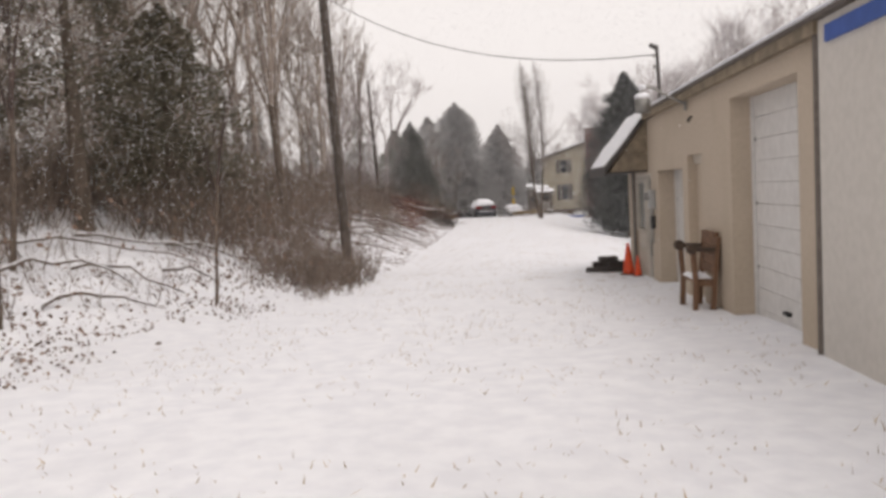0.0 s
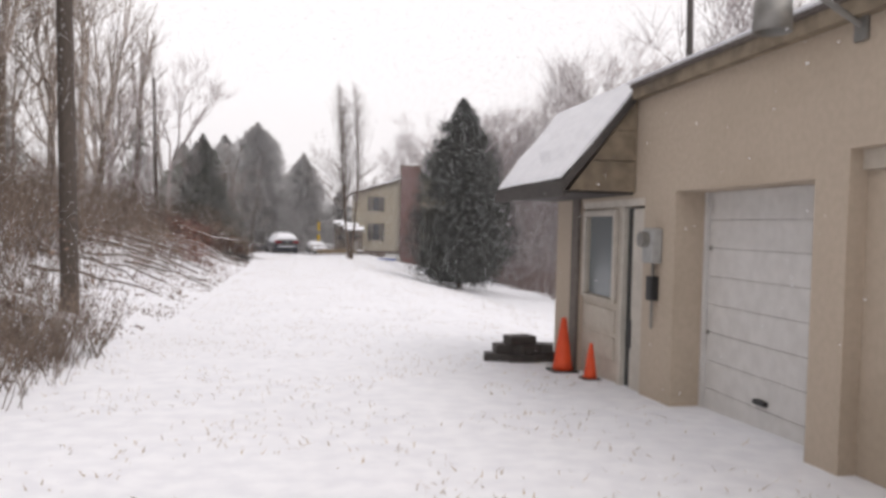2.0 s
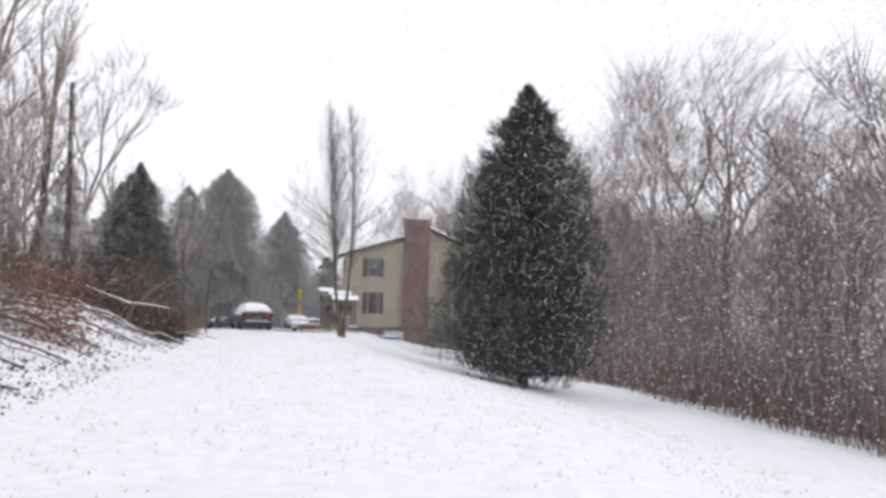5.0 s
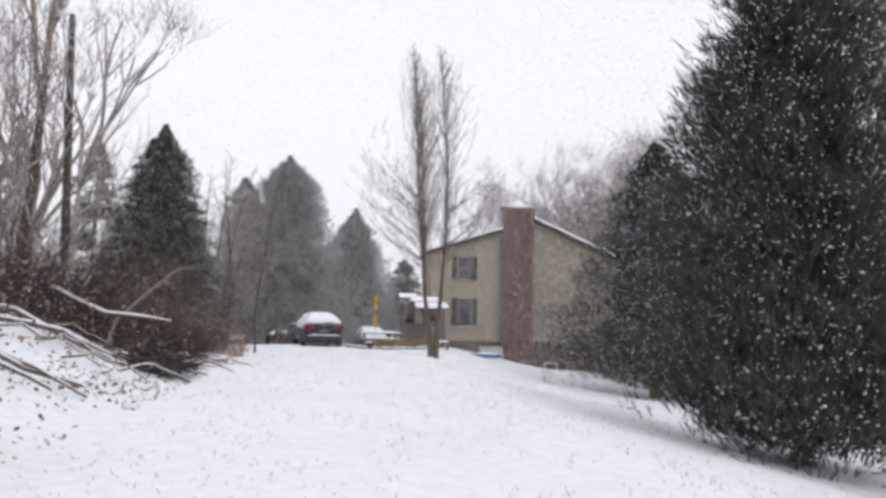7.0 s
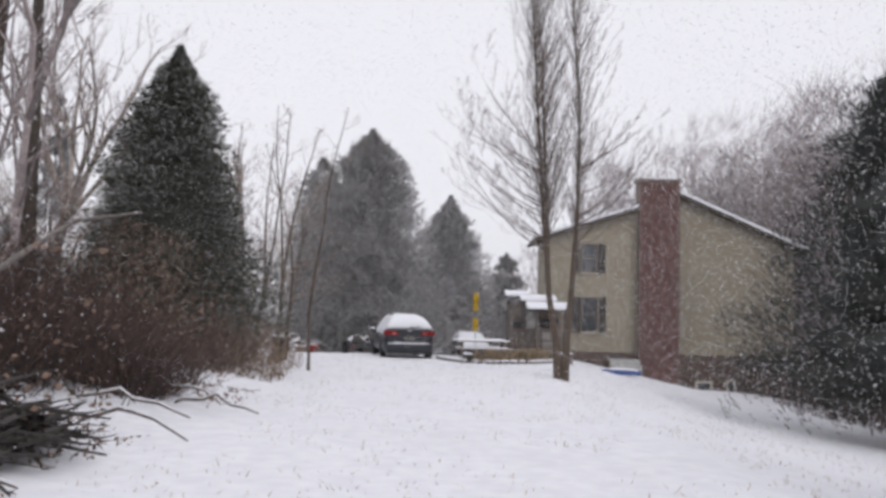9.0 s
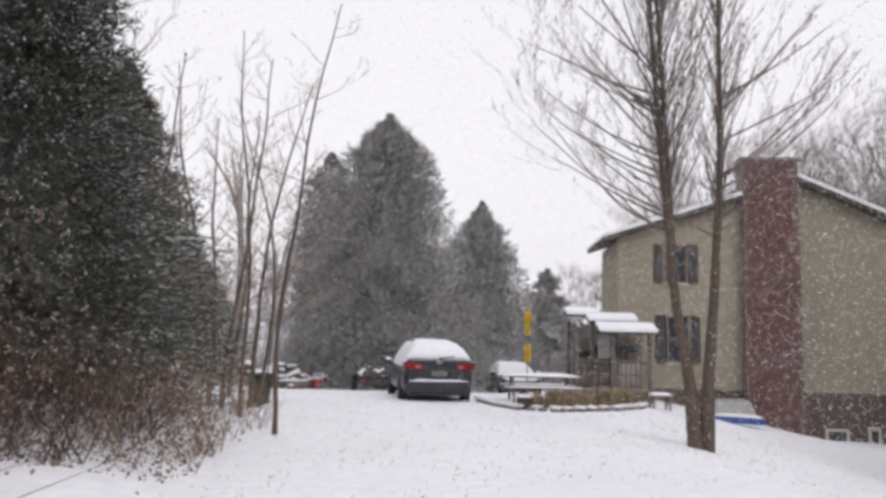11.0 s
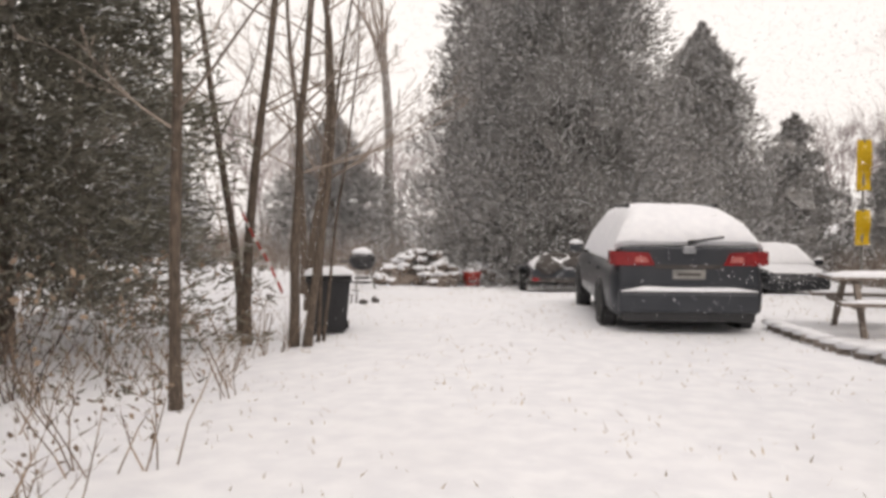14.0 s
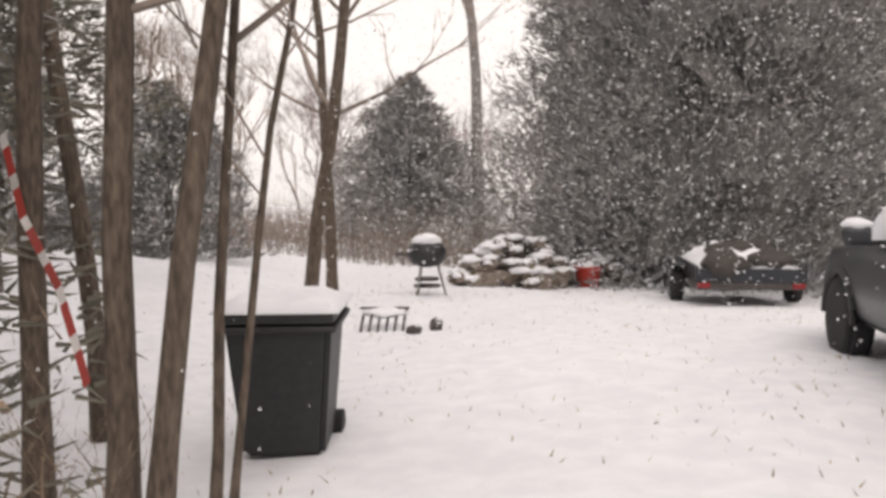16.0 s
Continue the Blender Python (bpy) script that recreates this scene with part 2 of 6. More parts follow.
def lathe(bm, prof, n=16, centre=(0, 0, 0)):
    rings = []
    for r, z in prof:
        rings.append([bm.verts.new((centre[0] + r * math.cos(2 * math.pi * i / n), centre[1] + r * math.sin(2 * math.pi * i / n), centre[2] + z)) for i in range(n)])
    for a, b in zip(rings, rings[1:]):
        for i in range(n):
            bm.faces.new((a[i], a[(i + 1) % n], b[(i + 1) % n], b[i]))
    bm.faces.new(rings[-1])
    bm.faces.new(rings[0][::-1])
    for f in bm.faces:
        f.smooth = True


def lump(bm, centre, size, seed=0, n=2, rough=0.25):
    r = bmesh.ops.create_icosphere(bm, subdivisions=n, radius=1)
    for v in r["verts"]:
        k = 1 + rough * noise.noise(v.co * 1.7 + Vector((seed * 3.1, seed, 0)))
        v.co = Vector((centre[0] + v.co.x * size[0] * k, centre[1] + v.co.y * size[1] * k, centre[2] + v.co.z * size[2] * k))
        for f in v.link_faces:
            f.smooth = True


def snow_cap(bm, x0, x1, y0, y1, z, h=0.06, nx=8, ny=8, seed=0):
    """An uneven pillow of snow on a level top."""
    top = []
    for i in range(nx + 1):
        row = []
        for j in range(ny + 1):
            u, v = i / nx, j / ny
            e = min(1, 5 * min(u, 1 - u, v, 1 - v) + 0.15)
            k = h * e * (0.8 + 0.5 * noise.noise(Vector((u * 3 + seed, v * 3, seed))))
            row.append(bm.verts.new((x0 + (x1 - x0) * u, y0 + (y1 - y0) * v, z + k)))
        top.append(row)
    for i in range(nx):
        for j in range(ny):
            f = bm.faces.new((top[i][j], top[i + 1][j], top[i + 1][j + 1], top[i][j + 1]))
            f.smooth = True
    edge = [top[i][0] for i in range(nx + 1)] + [top[nx][j] for j in range(1, ny + 1)] + [top[i][ny] for i in range(nx - 1, -1, -1)] + [top[0][j] for j in range(ny - 1, 0, -1)]
    low = [bm.verts.new((v.co.x, v.co.y, z)) for v in edge]
    n = len(edge)
    for i in range(n):
        bm.faces.new((edge[i], low[i], low[(i + 1) % n], edge[(i + 1) % n]))
    bm.faces.new(low)
    bmesh.ops.recalc_face_normals(bm, faces=bm.faces[:])


# ---------- ground ----------
def lerp_table(tab, v):
    return float(np.interp(v, [p[0] for p in tab], [p[1] for p in tab]))


LANE = [(-60, 1.6), (-20, 0.95), (0, 0.70), (12, 0.22), (24, -0.28), (38, -0.22), (49, -0.25), (57, -0.42), (66, -0.56), (72, -0.62), (77, -0.85), (81, -1.1), (92, -1.7), (120, -2.8), (400, -6)]
FOOT = [(-60, -4.0), (5, -3.4), (14, -2.4), (24, -2.2), (42, -2.0), (52, -2.3), (58, -2.9), (63, -4.2), (67, -6.2), (76, -10), (90, -16), (400, -60)]


def ground_z(x, y):
    z = lerp_table(LANE, y)
    foot = lerp_table(FOOT, y)
    steep = lerp_table([(-60, 0.16), (8, 0.2), (18, 0.34), (48, 0.34), (58, 0.16), (66, 0.08), (400, 0.05)], y)
    d = foot - x
    if d > 0:
        s = min(d, 7)
        z += steep * (s + 0.5 * (math.exp(-2 * s) - 1)) + 0.08 * max(0, d - 7) * min(1, max(0, (90 - y) / 30))
        z += 0.18 * min(1, d / 2) * noise.noise(Vector((x * 0.6, y * 0.6, 0)))
    fall = lerp_table([(-60, 0), (17, 0), (24, 1), (60, 1), (75, 1), (95, 0.3), (400, 0.1)], y)
    e = x - lerp_table([(20, 4.2), (40, 3.4), (60, 3.2), (68, 4.4), (74, 6.0), (80, 5.5), (100, 6)], y)
    if e > 0:
        z -= fall * (0.2 * min(e, 5) + 0.10 * max(0, min(e, 12) - 5) + 0.34 * max(0, min(e, 23) - 12) - 0.12 * max(0, e - 25))
        z += 0.0 if fall == 0 else 0.12 * min(1, e / 6) * noise.noise(Vector((x * 0.4, y * 0.4, 4)))
    z -= 0.07 * min(4.5, max(0, -3 - x)) * lerp_table([(60, 0), (66, 1), (71, 0.9), (77, 0.2), (95, 0)], y)
    z += 0.03 * noise.noise(Vector((x * 0.9, y * 0.9, 2)))
    return z


def axis_steps(fine0, fine1, step, far):
    a = list(np.arange(fine0, fine1 + step / 2, step))
    v, d = fine1, step
    while v < far:
        d *= 1.35
        v += d
        a.append(v)
    v, d = fine0, step
    while v > -far:
        d *= 1.35
        v -= d
        a.insert(0, v)
    return a


gx, gy = axis_steps(-14, 18, 0.4, 900), axis_steps(-6, 92, 0.45, 900)
gv = [(x, y, ground_z(x, y)) for y in gy for x in gx]
nx = len(gx)
gf = [(j * nx + i, j * nx + i + 1, (j + 1) * nx + i + 1, (j + 1) * nx + i) for j in range(len(gy) - 1) for i in range(nx - 1)]
ground = py_ob("ground", gv, gf, SNOW_G, smooth=True)
tagged(ground, "snow-covered lane and verges with faint grass showing through", "ground", kind="structure")


# ---------- plants ----------
def tube_mesh(segs, sides=5, fine=0.0):
    """Tapered tubes; what is thinner than fine becomes a single slim blade."""
    verts, faces = [], []
    for p0, p1, r0, r1 in segs:
        d = (p1 - p0)
        if d.length < 1e-5:
            continue
        b = len(verts)
        if r0 < fine:
            w = d.cross(Vector((0.37, -0.6, 0.71))).normalized() * r0 * 1.3
            verts += [p0 - w, p0 + w, p1 + w * 0.6]
            faces.append((b, b + 1, b + 2))
            continue
        q = d.to_track_quat("Z", "Y")
        n = sides if r0 > 0.02 else 3
        for p, r in ((p0, r0), (p1, r1)):
            for i in range(n):
                a = 2 * math.pi * i / n
                verts.append(p + q @ Vector((r * math.cos(a), r * math.sin(a), 0)))
        for i in range(n):
            faces.append((b + i, b + (i + 1) % n, b + n + (i + 1) % n, b + n + i))
    return verts, faces


def tube_path(pts, radii, sides):
    """One unbroken tapered tube along a line of points."""
    verts, faces = [], []
    q = (pts[-1] - pts[0]).to_track_quat("Z", "Y")
    for p, r in zip(pts, radii):
        verts += [p + q @ Vector((r * math.cos(2 * math.pi * i / sides), r * math.sin(2 * math.pi * i / sides), 0)) for i in range(sides)]
    for k in range(len(pts) - 1):
        for i in range(sides):
            j = (i + 1) % sides
            faces.append((k * sides + i, k * sides + j, (k + 1) * sides + j, (k + 1) * sides + i))
    return verts, faces


def grow(rng, segs, p, d, length, r, depth, spread=0.5, up=0.15, kids=3, thin=0.62, bend=0.12, steps=4):
    """One limb and its side limbs, as tapered segments."""
    q, dirv = p.copy(), d.normalized()
    for i in range(steps):
        t0, t1 = i / steps, (i + 1) / steps
        nxt = q + dirv * (length / steps)
        ra, rb = r * (1 - 0.75 * t0), r * (1 - 0.75 * t1)
        segs.append((q.copy(), nxt.copy(), ra, rb))
        if depth > 0 and i > 0:
            for _ in range(kids if i < steps - 1 else kids + 1):
                if rng.random() < 0.75:
                    side = Vector((rng.uniform(-1, 1), rng.uniform(-1, 1), rng.uniform(-0.3, 0.6)))
                    side = (dirv + side * spread * 1.6).normalized()
                    grow(rng, segs, q.lerp(nxt, rng.random()), side, length * thin * rng.uniform(0.6, 1.0) * (1 - 0.45 * t0), ra * 0.55, depth - 1, spread, up, kids, thin, bend, max(2, steps - 1))
        dirv = (dirv + Vector((rng.uniform(-bend, bend), rng.uniform(-bend, bend), up * rng.random()))).normalized()
        q = nxt


def bare_tree(name, base, height, r, seed, label, lean=(0, 0), fork=0.35, limbs=5, spread=0.35, bark=None, twig=None, depth=3, kids=2, fine=0.012, limb=0.5, bend=0.10):
    """A trunk that forks into rising limbs with ever finer twigs."""
    rng = random.Random(seed)
    ob = thing(name, pose(*base), label, "tree")
    tr, br = [], []
    p = Vector((0, 0, -0.3))
    d = Vector((lean[0], lean[1], 1)).normalized()
    n = 7
    for i in range(n):
        q = p + d * height * fork / n
        tr.append((p.copy(), q.copy(), r * (1.3 if i == 0 else 1 - 0.05 * i), r * (1 - 0.05 * (i + 1))))
        d = (d + Vector((rng.uniform(-0.05, 0.05), rng.uniform(-0.05, 0.05), 0.03))).normalized()
        p = q
    for k in range(limbs):
        a = 2 * math.pi * k / limbs + rng.uniform(-0.4, 0.4)
        t = spread * (0.25 if k == 0 else rng.uniform(0.6, 1.1))
        dd = (d + Vector((math.cos(a) * t, math.sin(a) * t, 0.1))).normalized()
        start = tr[-1][0].lerp(p, rng.random()) if k else p
        grow(rng, br, start, dd, height * (1 - fork) * rng.uniform(0.75, 1.0), r * limb, depth, 0.36, 0.10, kids, 0.5, bend, 6)
    v, f = tube_mesh(tr, 9)
    py_ob("trunk", v, f, bark or BARK, ob, smooth=True)
    v, f = tube_mesh([(a, b, max(r0, 0.007), max(r1, 0.005)) for a, b, r0, r1 in br], 5, fine)
    tagged(py_ob("twig_crown", v, f, twig or TWIG, ob), kind="stuff")
    return ob


def tuft_arrays(rng, pos, out, size, wide):
    """Two crossed blades at each place, pointing outwards."""
    n = len(pos)
    d = out + rng.normal(0, 0.45, (n, 3))
    d /= np.linalg.norm(d, axis=1)[:, None]
    s = np.cross(d, rng.normal(0, 1, (n, 3)))
    s /= np.linalg.norm(s, axis=1)[:, None] + 1e-9
    k = size * rng.uniform(0.6, 1.3, n)[:, None]
    t = np.cross(d, s)
    b = pos - d * k * 0.3
    tip = pos + d * k * 0.9
    vs = np.stack([b + s * k * wide, b - s * k * wide, tip, b + t * k * wide, b - t * k * wide, tip], 1).reshape(-1, 3)
    idx = np.arange(n * 6).reshape(-1, 3)
    return vs, idx


def conifer(name, base, height, radius, seed, label, count=5000, tuft=0.28, needle=None, shape=0.8, skirt=0.06, snow=0.10, ragged=0.25, group="", droop=0.25, low=None, flat=0.0, blade=0.12, rise=0.55, heart=0.0):
    """A tapered trunk, boughs in uneven layers and many needle tufts."""
    rng = np.random.default_rng(seed)
    ob = thing(name, pose(*base), label, "tree", group)
    bm = bmesh.new()
    cyl(bm, (0, 0, -0.3), (0, 0, height * 0.55), radius * 0.055 + 0.05, 0.05, 9)
    cyl(bm, (0, 0, height * 0.55), (0, 0, height * 0.97), 0.05, 0.012, 6)
    part("trunk", bm, BARK, ob)
    per = 60
    nb = max(40, count // per)
    u = skirt + (1 - skirt) * rng.random(nb) ** 1.2
    az = rng.uniform(0, 2 * np.pi, nb)
    lobes = 1 + ragged * (0.55 * np.sin(az * 2 + u * 7 + seed) + 0.4 * np.sin(az * 5 - u * 17 + seed * 2)) + ragged * rng.normal(0, 0.45, nb)
    rad = radius * np.clip((1 - u), 0.004, 1) ** shape * np.clip(1.15 - 0.8 * u ** 12, 0.3, 1) * np.clip(lobes, 0.5, 1.34)
    if low:
        rad *= np.clip(0.55 + (u - skirt) / low, 0.5, 1)
    s = np.clip(rng.beta(1.9, 1.0, (nb, per)), 0.06, 1)
    dirs = np.stack([np.cos(az), np.sin(az), np.zeros(nb)], 1)
    lat = np.stack([-np.sin(az), np.cos(az), np.zeros(nb)], 1)
    wide = rad[:, None] * (0.06 + 0.30 * np.sqrt(s) * (1.06 - s)) + 0.03
    pos = dirs[:, None, :] * (rad[:, None] * s)[..., None] + lat[:, None, :] * (wide * rng.normal(0, 0.8, (nb, per)))[..., None]
    thick = (0.05 * rad[:, None] + 0.06) * (1 - 0.6 * flat)
    pos[..., 2] = (u * height)[:, None] - droop * rad[:, None] * s ** 1.5 + 0.18 * droop * rad[:, None] * s ** 6 + thick * rng.normal(0, 1, (nb, per)) + (0.10 * rad[:, None] * rng.normal(0, 1, (nb, 1))) * s
    pos[..., 2] = np.clip(pos[..., 2], 0.05, height * 1.01)
    pos = pos.reshape(-1, 3)
    out = np.repeat(dirs[:, None, :], per, 1).reshape(-1, 3) + np.array([0, 0, 0.15 if flat else rise])
    v, f = tuft_arrays(rng, pos, out, tuft, blade)
    verts, faces = v.tolist(), f.tolist()
    if heart:
        # the close inner boughs, as one rough body
        nv = len(verts)
        for i in range(15):
            h = skirt + 0.03 + (0.9 - skirt) * i / 14
            for j in range(16):
                a = 2 * math.pi * j / 16
                rr = heart * radius * (1 - h) ** shape * (1 + 0.28 * rng.normal())
                if low:
                    rr *= min(1, 0.5 + (h - skirt) / low)
                verts.append((rr * math.cos(a), rr * math.sin(a), h * height + 0.1 * rng.normal()))
        for i in range(14):
            for j in range(16):
                faces.append((nv + i * 16 + j, nv + i * 16 + (j + 1) % 16, nv + i * 16 + 16 + (j + 1) % 16, nv + i * 16 + 16 + j))
    tagged(py_ob("crown", verts, faces, needle or NEEDLE, ob), kind="stuff")
    if snow and flat:
        # snow lies as sprays along the upper side of the laden boughs
        laden = np.clip(rng.random(nb) ** 3 * 6, 0, 1)[:, None] * np.clip((s - 0.35) * 2, 0, 1)
        pick = (rng.random((nb, per)) < laden * snow * 8).reshape(-1)
        ps = pos[pick] + np.array([0, 0, tuft * 0.30])
        lie = np.repeat(dirs[:, None, :], per, 1).reshape(-1, 3)[pick] * 1.6 - np.array([0, 0, 0.25])
        v, f = tuft_arrays(rng, ps, lie, tuft * 0.75, blade * 0.9)
        tagged(py_ob("snow_dusting", v.tolist(), f.tolist(), SPRAY, ob), kind="stuff")
    elif snow:
        pick = rng.random(len(pos)) < snow
        ps = pos[pick] + np.array([0, 0, tuft * 0.22])
        n = len(ps)
        a = rng.uniform(0, 2 * np.pi, n)
        big = min(tuft, 0.14)
        e1 = np.stack([np.cos(a), np.sin(a), rng.normal(0, 0.2, n)], 1) * (big * rng.uniform(0.12, 0.36, n))[:, None]
        e2 = np.stack([-np.sin(a), np.cos(a), rng.normal(0, 0.2, n)], 1) * (big * rng.uniform(0.07, 0.2, n))[:, None]
        up = np.array([0, 0, 1.0]) * (tuft * 0.12)
        vs = np.stack([ps + e1, ps + e2 + up, ps - e1, ps - e2], 1).reshape(-1, 3)
        fs = np.arange(n * 4).reshape(-1, 4)
        tagged(py_ob("snow_dusting", vs.tolist(), fs.tolist(), SNOW, ob), kind="stuff")
    return ob


def scatter_blades(name, pts, h, w, material, seed, label, category, lean=0.5, quad=False):
    """Thin blades or leaves at many places, one object."""
    rng = np.random.default_rng(seed)
    p = np.array(pts)
    n = len(p)
    a = rng.uniform(0, 2 * np.pi, n)
    hh = h * rng.uniform(0.4, 1.3, n)
    tip = p + np.stack([rng.normal(0, lean, n) * hh, rng.normal(0, lean, n) * hh, hh], 1)
    side = np.stack([np.cos(a), np.sin(a), np.zeros(n)], 1) * w
    if quad:
        vs = np.stack([p - side, p + side, tip + side, tip - side], 1).reshape(-1, 3)
        fs = np.arange(n * 4).reshape(-1, 4)
    else:
        vs = np.stack([p - side, p + side, tip], 1).reshape(-1, 3)
        fs = np.arange(n * 3).reshape(-1, 3)
    ob = py_ob(name, vs.tolist(), fs.tolist(), material)
    return tagged(ob, label, category, kind="stuff")


# ---------- workshop building ----------
WX = 4.0          # road-side wall face
shop = thing("workshop_building", pose(0, 0, 0), "long beige block workshop with white garage doors and snowy roof", "building")
OPEN = [(6.85, 9.05, -0.6, 3.02), (10.5, 11.38, -0.6, 2.42), (11.72, 13.74, -0.6, 2.24), (14.42, 16.26, -0.6, 2.2)]  # y0, y1, z0, z1


def wall_with_openings(x0, x1, ya, yb, za, zb, holes):
    bm = bmesh.new()
    y = ya
    for h0, h1, z0, z1 in sorted(holes):
        box(bm, x0, x1, y, h0, za, zb)
        if z1 < zb:
            box(bm, x0, x1, h0, h1, z1, zb)
        if z0 > za:
            box(bm, x0, x1, h0, h1, za, z0)
        y = h1
    box(bm, x0, x1, y, yb, za, zb)
    bmesh.ops.remove_doubles(bm, verts=bm.verts[:], dist=0.0005)
    return bm


part("wall", wall_with_openings(WX, WX + 0.38, 6.2, 17.2, -1.2, 3.27, OPEN), STUCCO, shop)
part("wall", boxm(WX + 0.38, 13, 16.9, 17.2, -1.9, 3.27), STUCCO, shop)
part("wall", boxm(WX - 0.06, WX + 0.38, -14, 6.2, -0.3, 3.35), STUCCO_W, shop, "off-white painted wall section")
part("trim", boxm(WX - 0.09, WX - 0.063, -14, 6.0, 3.14, 3.28), BLUE, shop, "blue painted band")
part("wall", boxm(12.8, 13.0, -14, 16.9, -1.9, 3.2), STUCCO, shop)
part("wall", boxm(WX + 0.38, 12.8, -14, -13.8, -0.3, 3.4), STUCCO, shop)
part("floor", boxm(WX + 0.38, 12.8, -13.8, 16.9, -0.75, -0.62), STONE, shop)
part("roof", boxm(WX - 0.13, 13.2, -14, 14.6, 3.362, 3.40), TRIM, shop, "flat roof deck")
part("roof", boxm(WX + 0.06, 13.2, 14.602, 17.3, 3.28, 3.37), FASCIA, shop)
bm = bmesh.new()
snow_cap(bm, WX - 0.17, 13.1, -13.9, 14.6, 3.402, 0.16, 60, 46, 3)
snow_cap(bm, WX + 0.06, 13.1, 14.62, 17.28, 3.37, 0.15, 10, 8, 4)
part("roof_snow", bm, SNOW, shop, "layer of fresh snow")
part("fascia", boxm(WX - 0.10, WX - 0.003, 6.2, 14.6, 3.25, 3.36), CHEEK, shop)
bm = bmesh.new()
for yy in (6.27,):
    cyl(bm, (WX - 0.045, yy, 3.3), (WX - 0.045, yy, 0.35), 0.035, 0.035, 10)
    cyl(bm, (WX - 0.045, yy, 0.36), (WX - 0.20, yy, 0.25), 0.035, 0.035, 10)
part("downspout", bm, TRIM, shop)


def garage_door(y0, y1, z0, z1, x, rows):
    d = new("garage_door")
    d.parent = shop
    tagged(d, "white sectional garage door", "")
    h = (z1 - z0) / rows
    for r in range(rows):
        bm = bmesh.new()
        box(bm, x, x + 0.05, y0 + 0.05, y1 - 0.05, z0 + r * h + 0.001, z0 + (r + 1) * h - 0.001, 0.010)
        part("panel", bm, DOORWHITE, d)
    part("backing", boxm(x + 0.051, x + 0.06, y0, y1, z0, z1), DOORWHITE, d)
    for a in (y0, y1 - 0.046):
        part("side_rail", boxm(x - 0.03, x + 0.05, a + 0.002, a + 0.044, z0, z1, 0.006), DOORWHITE, d)
    for k in range(2, rows, 3):
        part("hinge", boxm(x - 0.012, x - 0.002, y1 - 0.12, y1 - 0.07, z0 + k * h - 0.02, z0 + k * h + 0.02, 0.004), GALV, d)
    part("handle", boxm(x - 0.05, x - 0.002, (y0 + y1) / 2 - 0.08, (y0 + y1) / 2 + 0.08, z0 + 0.85, z0 + 0.89, 0.008), BLACKPL, d)


garage_door(6.85, 9.05, -0.35, 3.02, WX + 0.27, 13)
garage_door(11.72, 13.74, -0.45, 2.24, WX + 0.33, 10)
part("side_door", boxm(WX + 0.14, WX + 0.19, 10.5, 11.38, -0.5, 2.28), STUCCO, shop, "beige painted narrow door")
part("transom", boxm(WX + 0.10, WX + 0.2, 10.5, 11.38, 2.285, 2.42), CREAM, shop)

# entrance front under the awning
EX = WX + 0.05
ent = new("entrance_front")
ent.parent = shop
tagged(ent, "cream framed entrance with a window and a door")
part("window_frame", wall_with_openings(EX, EX + 0.08, 15.06, 16.26, 0.3, 2.2, [(15.27, 16.14, 1.05, 2.02)]), CREAM, ent)
part("sill", boxm(EX - 0.05, EX + 0.02, 15.19, 16.22, 1.005, 1.047, 0.006), CREAM, ent)
part("pane", boxm(EX + 0.03, EX + 0.04, 15.27, 16.14, 1.05, 2.02), DOORGLASS, ent)
for y0, y1, z0, z1 in ((15.19, 15.268, 1.05, 2.02), (16.142, 16.22, 1.05, 2.02), (15.19, 16.22, 2.022, 2.09)):
    part("window_trim", boxm(EX - 0.045, EX - 0.002, y0, y1, z0, z1, 0.006), PALETRIM, ent)
part("blind", boxm(EX + 0.05, EX + 0.06, 15.27, 16.14, 1.05, 2.02), GALV, ent)
part("header_board", boxm(EX - 0.03, EX - 0.003, 14.40, 16.265, 2.12, 2.262, 0.006), PALETRIM, ent, "pale header board")
part("apron", boxm(EX + 0.002, EX + 0.08, 15.06, 16.26, -0.5, 0.298), CREAM, ent)
for z in (0.34, 0.66):
    part("apron_panel", boxm(EX - 0.02, EX - 0.002, 15.2, 16.2, z, z + 0.26, 0.008), CREAM, ent)
part("mullion", boxm(EX - 0.03, EX + 0.06, 14.985, 15.055, -0.5, 2.115, 0.006), PALETRIM, ent)
part("door_light", boxm(EX + 0.03, EX + 0.05, 14.845, 14.98, -0.5, 2.1), CARGLASS, ent, "dark narrow side pane")
part("door_leaf", boxm(EX + 0.02, EX + 0.065, 14.44, 14.84, -0.5, 2.10, 0.004), PALETRIM, ent)
for z0, z1 in ((0.0, 0.85), (1.05, 1.95)):
    part("door_panel", boxm(EX + 0.006, EX + 0.019, 14.50, 14.78, z0, z1, 0.005), PALETRIM, ent)
part("letter_box", boxm(EX - 0.01, EX + 0.018, 14.79, 14.845, 0.55, 0.86, 0.008), BLACKPL, ent)
part("post", boxm(WX - 0.04, WX + 0.10, 16.275, 16.52, -0.6, 2.26, 0.01), TRIM, shop, "dark brown corner post")

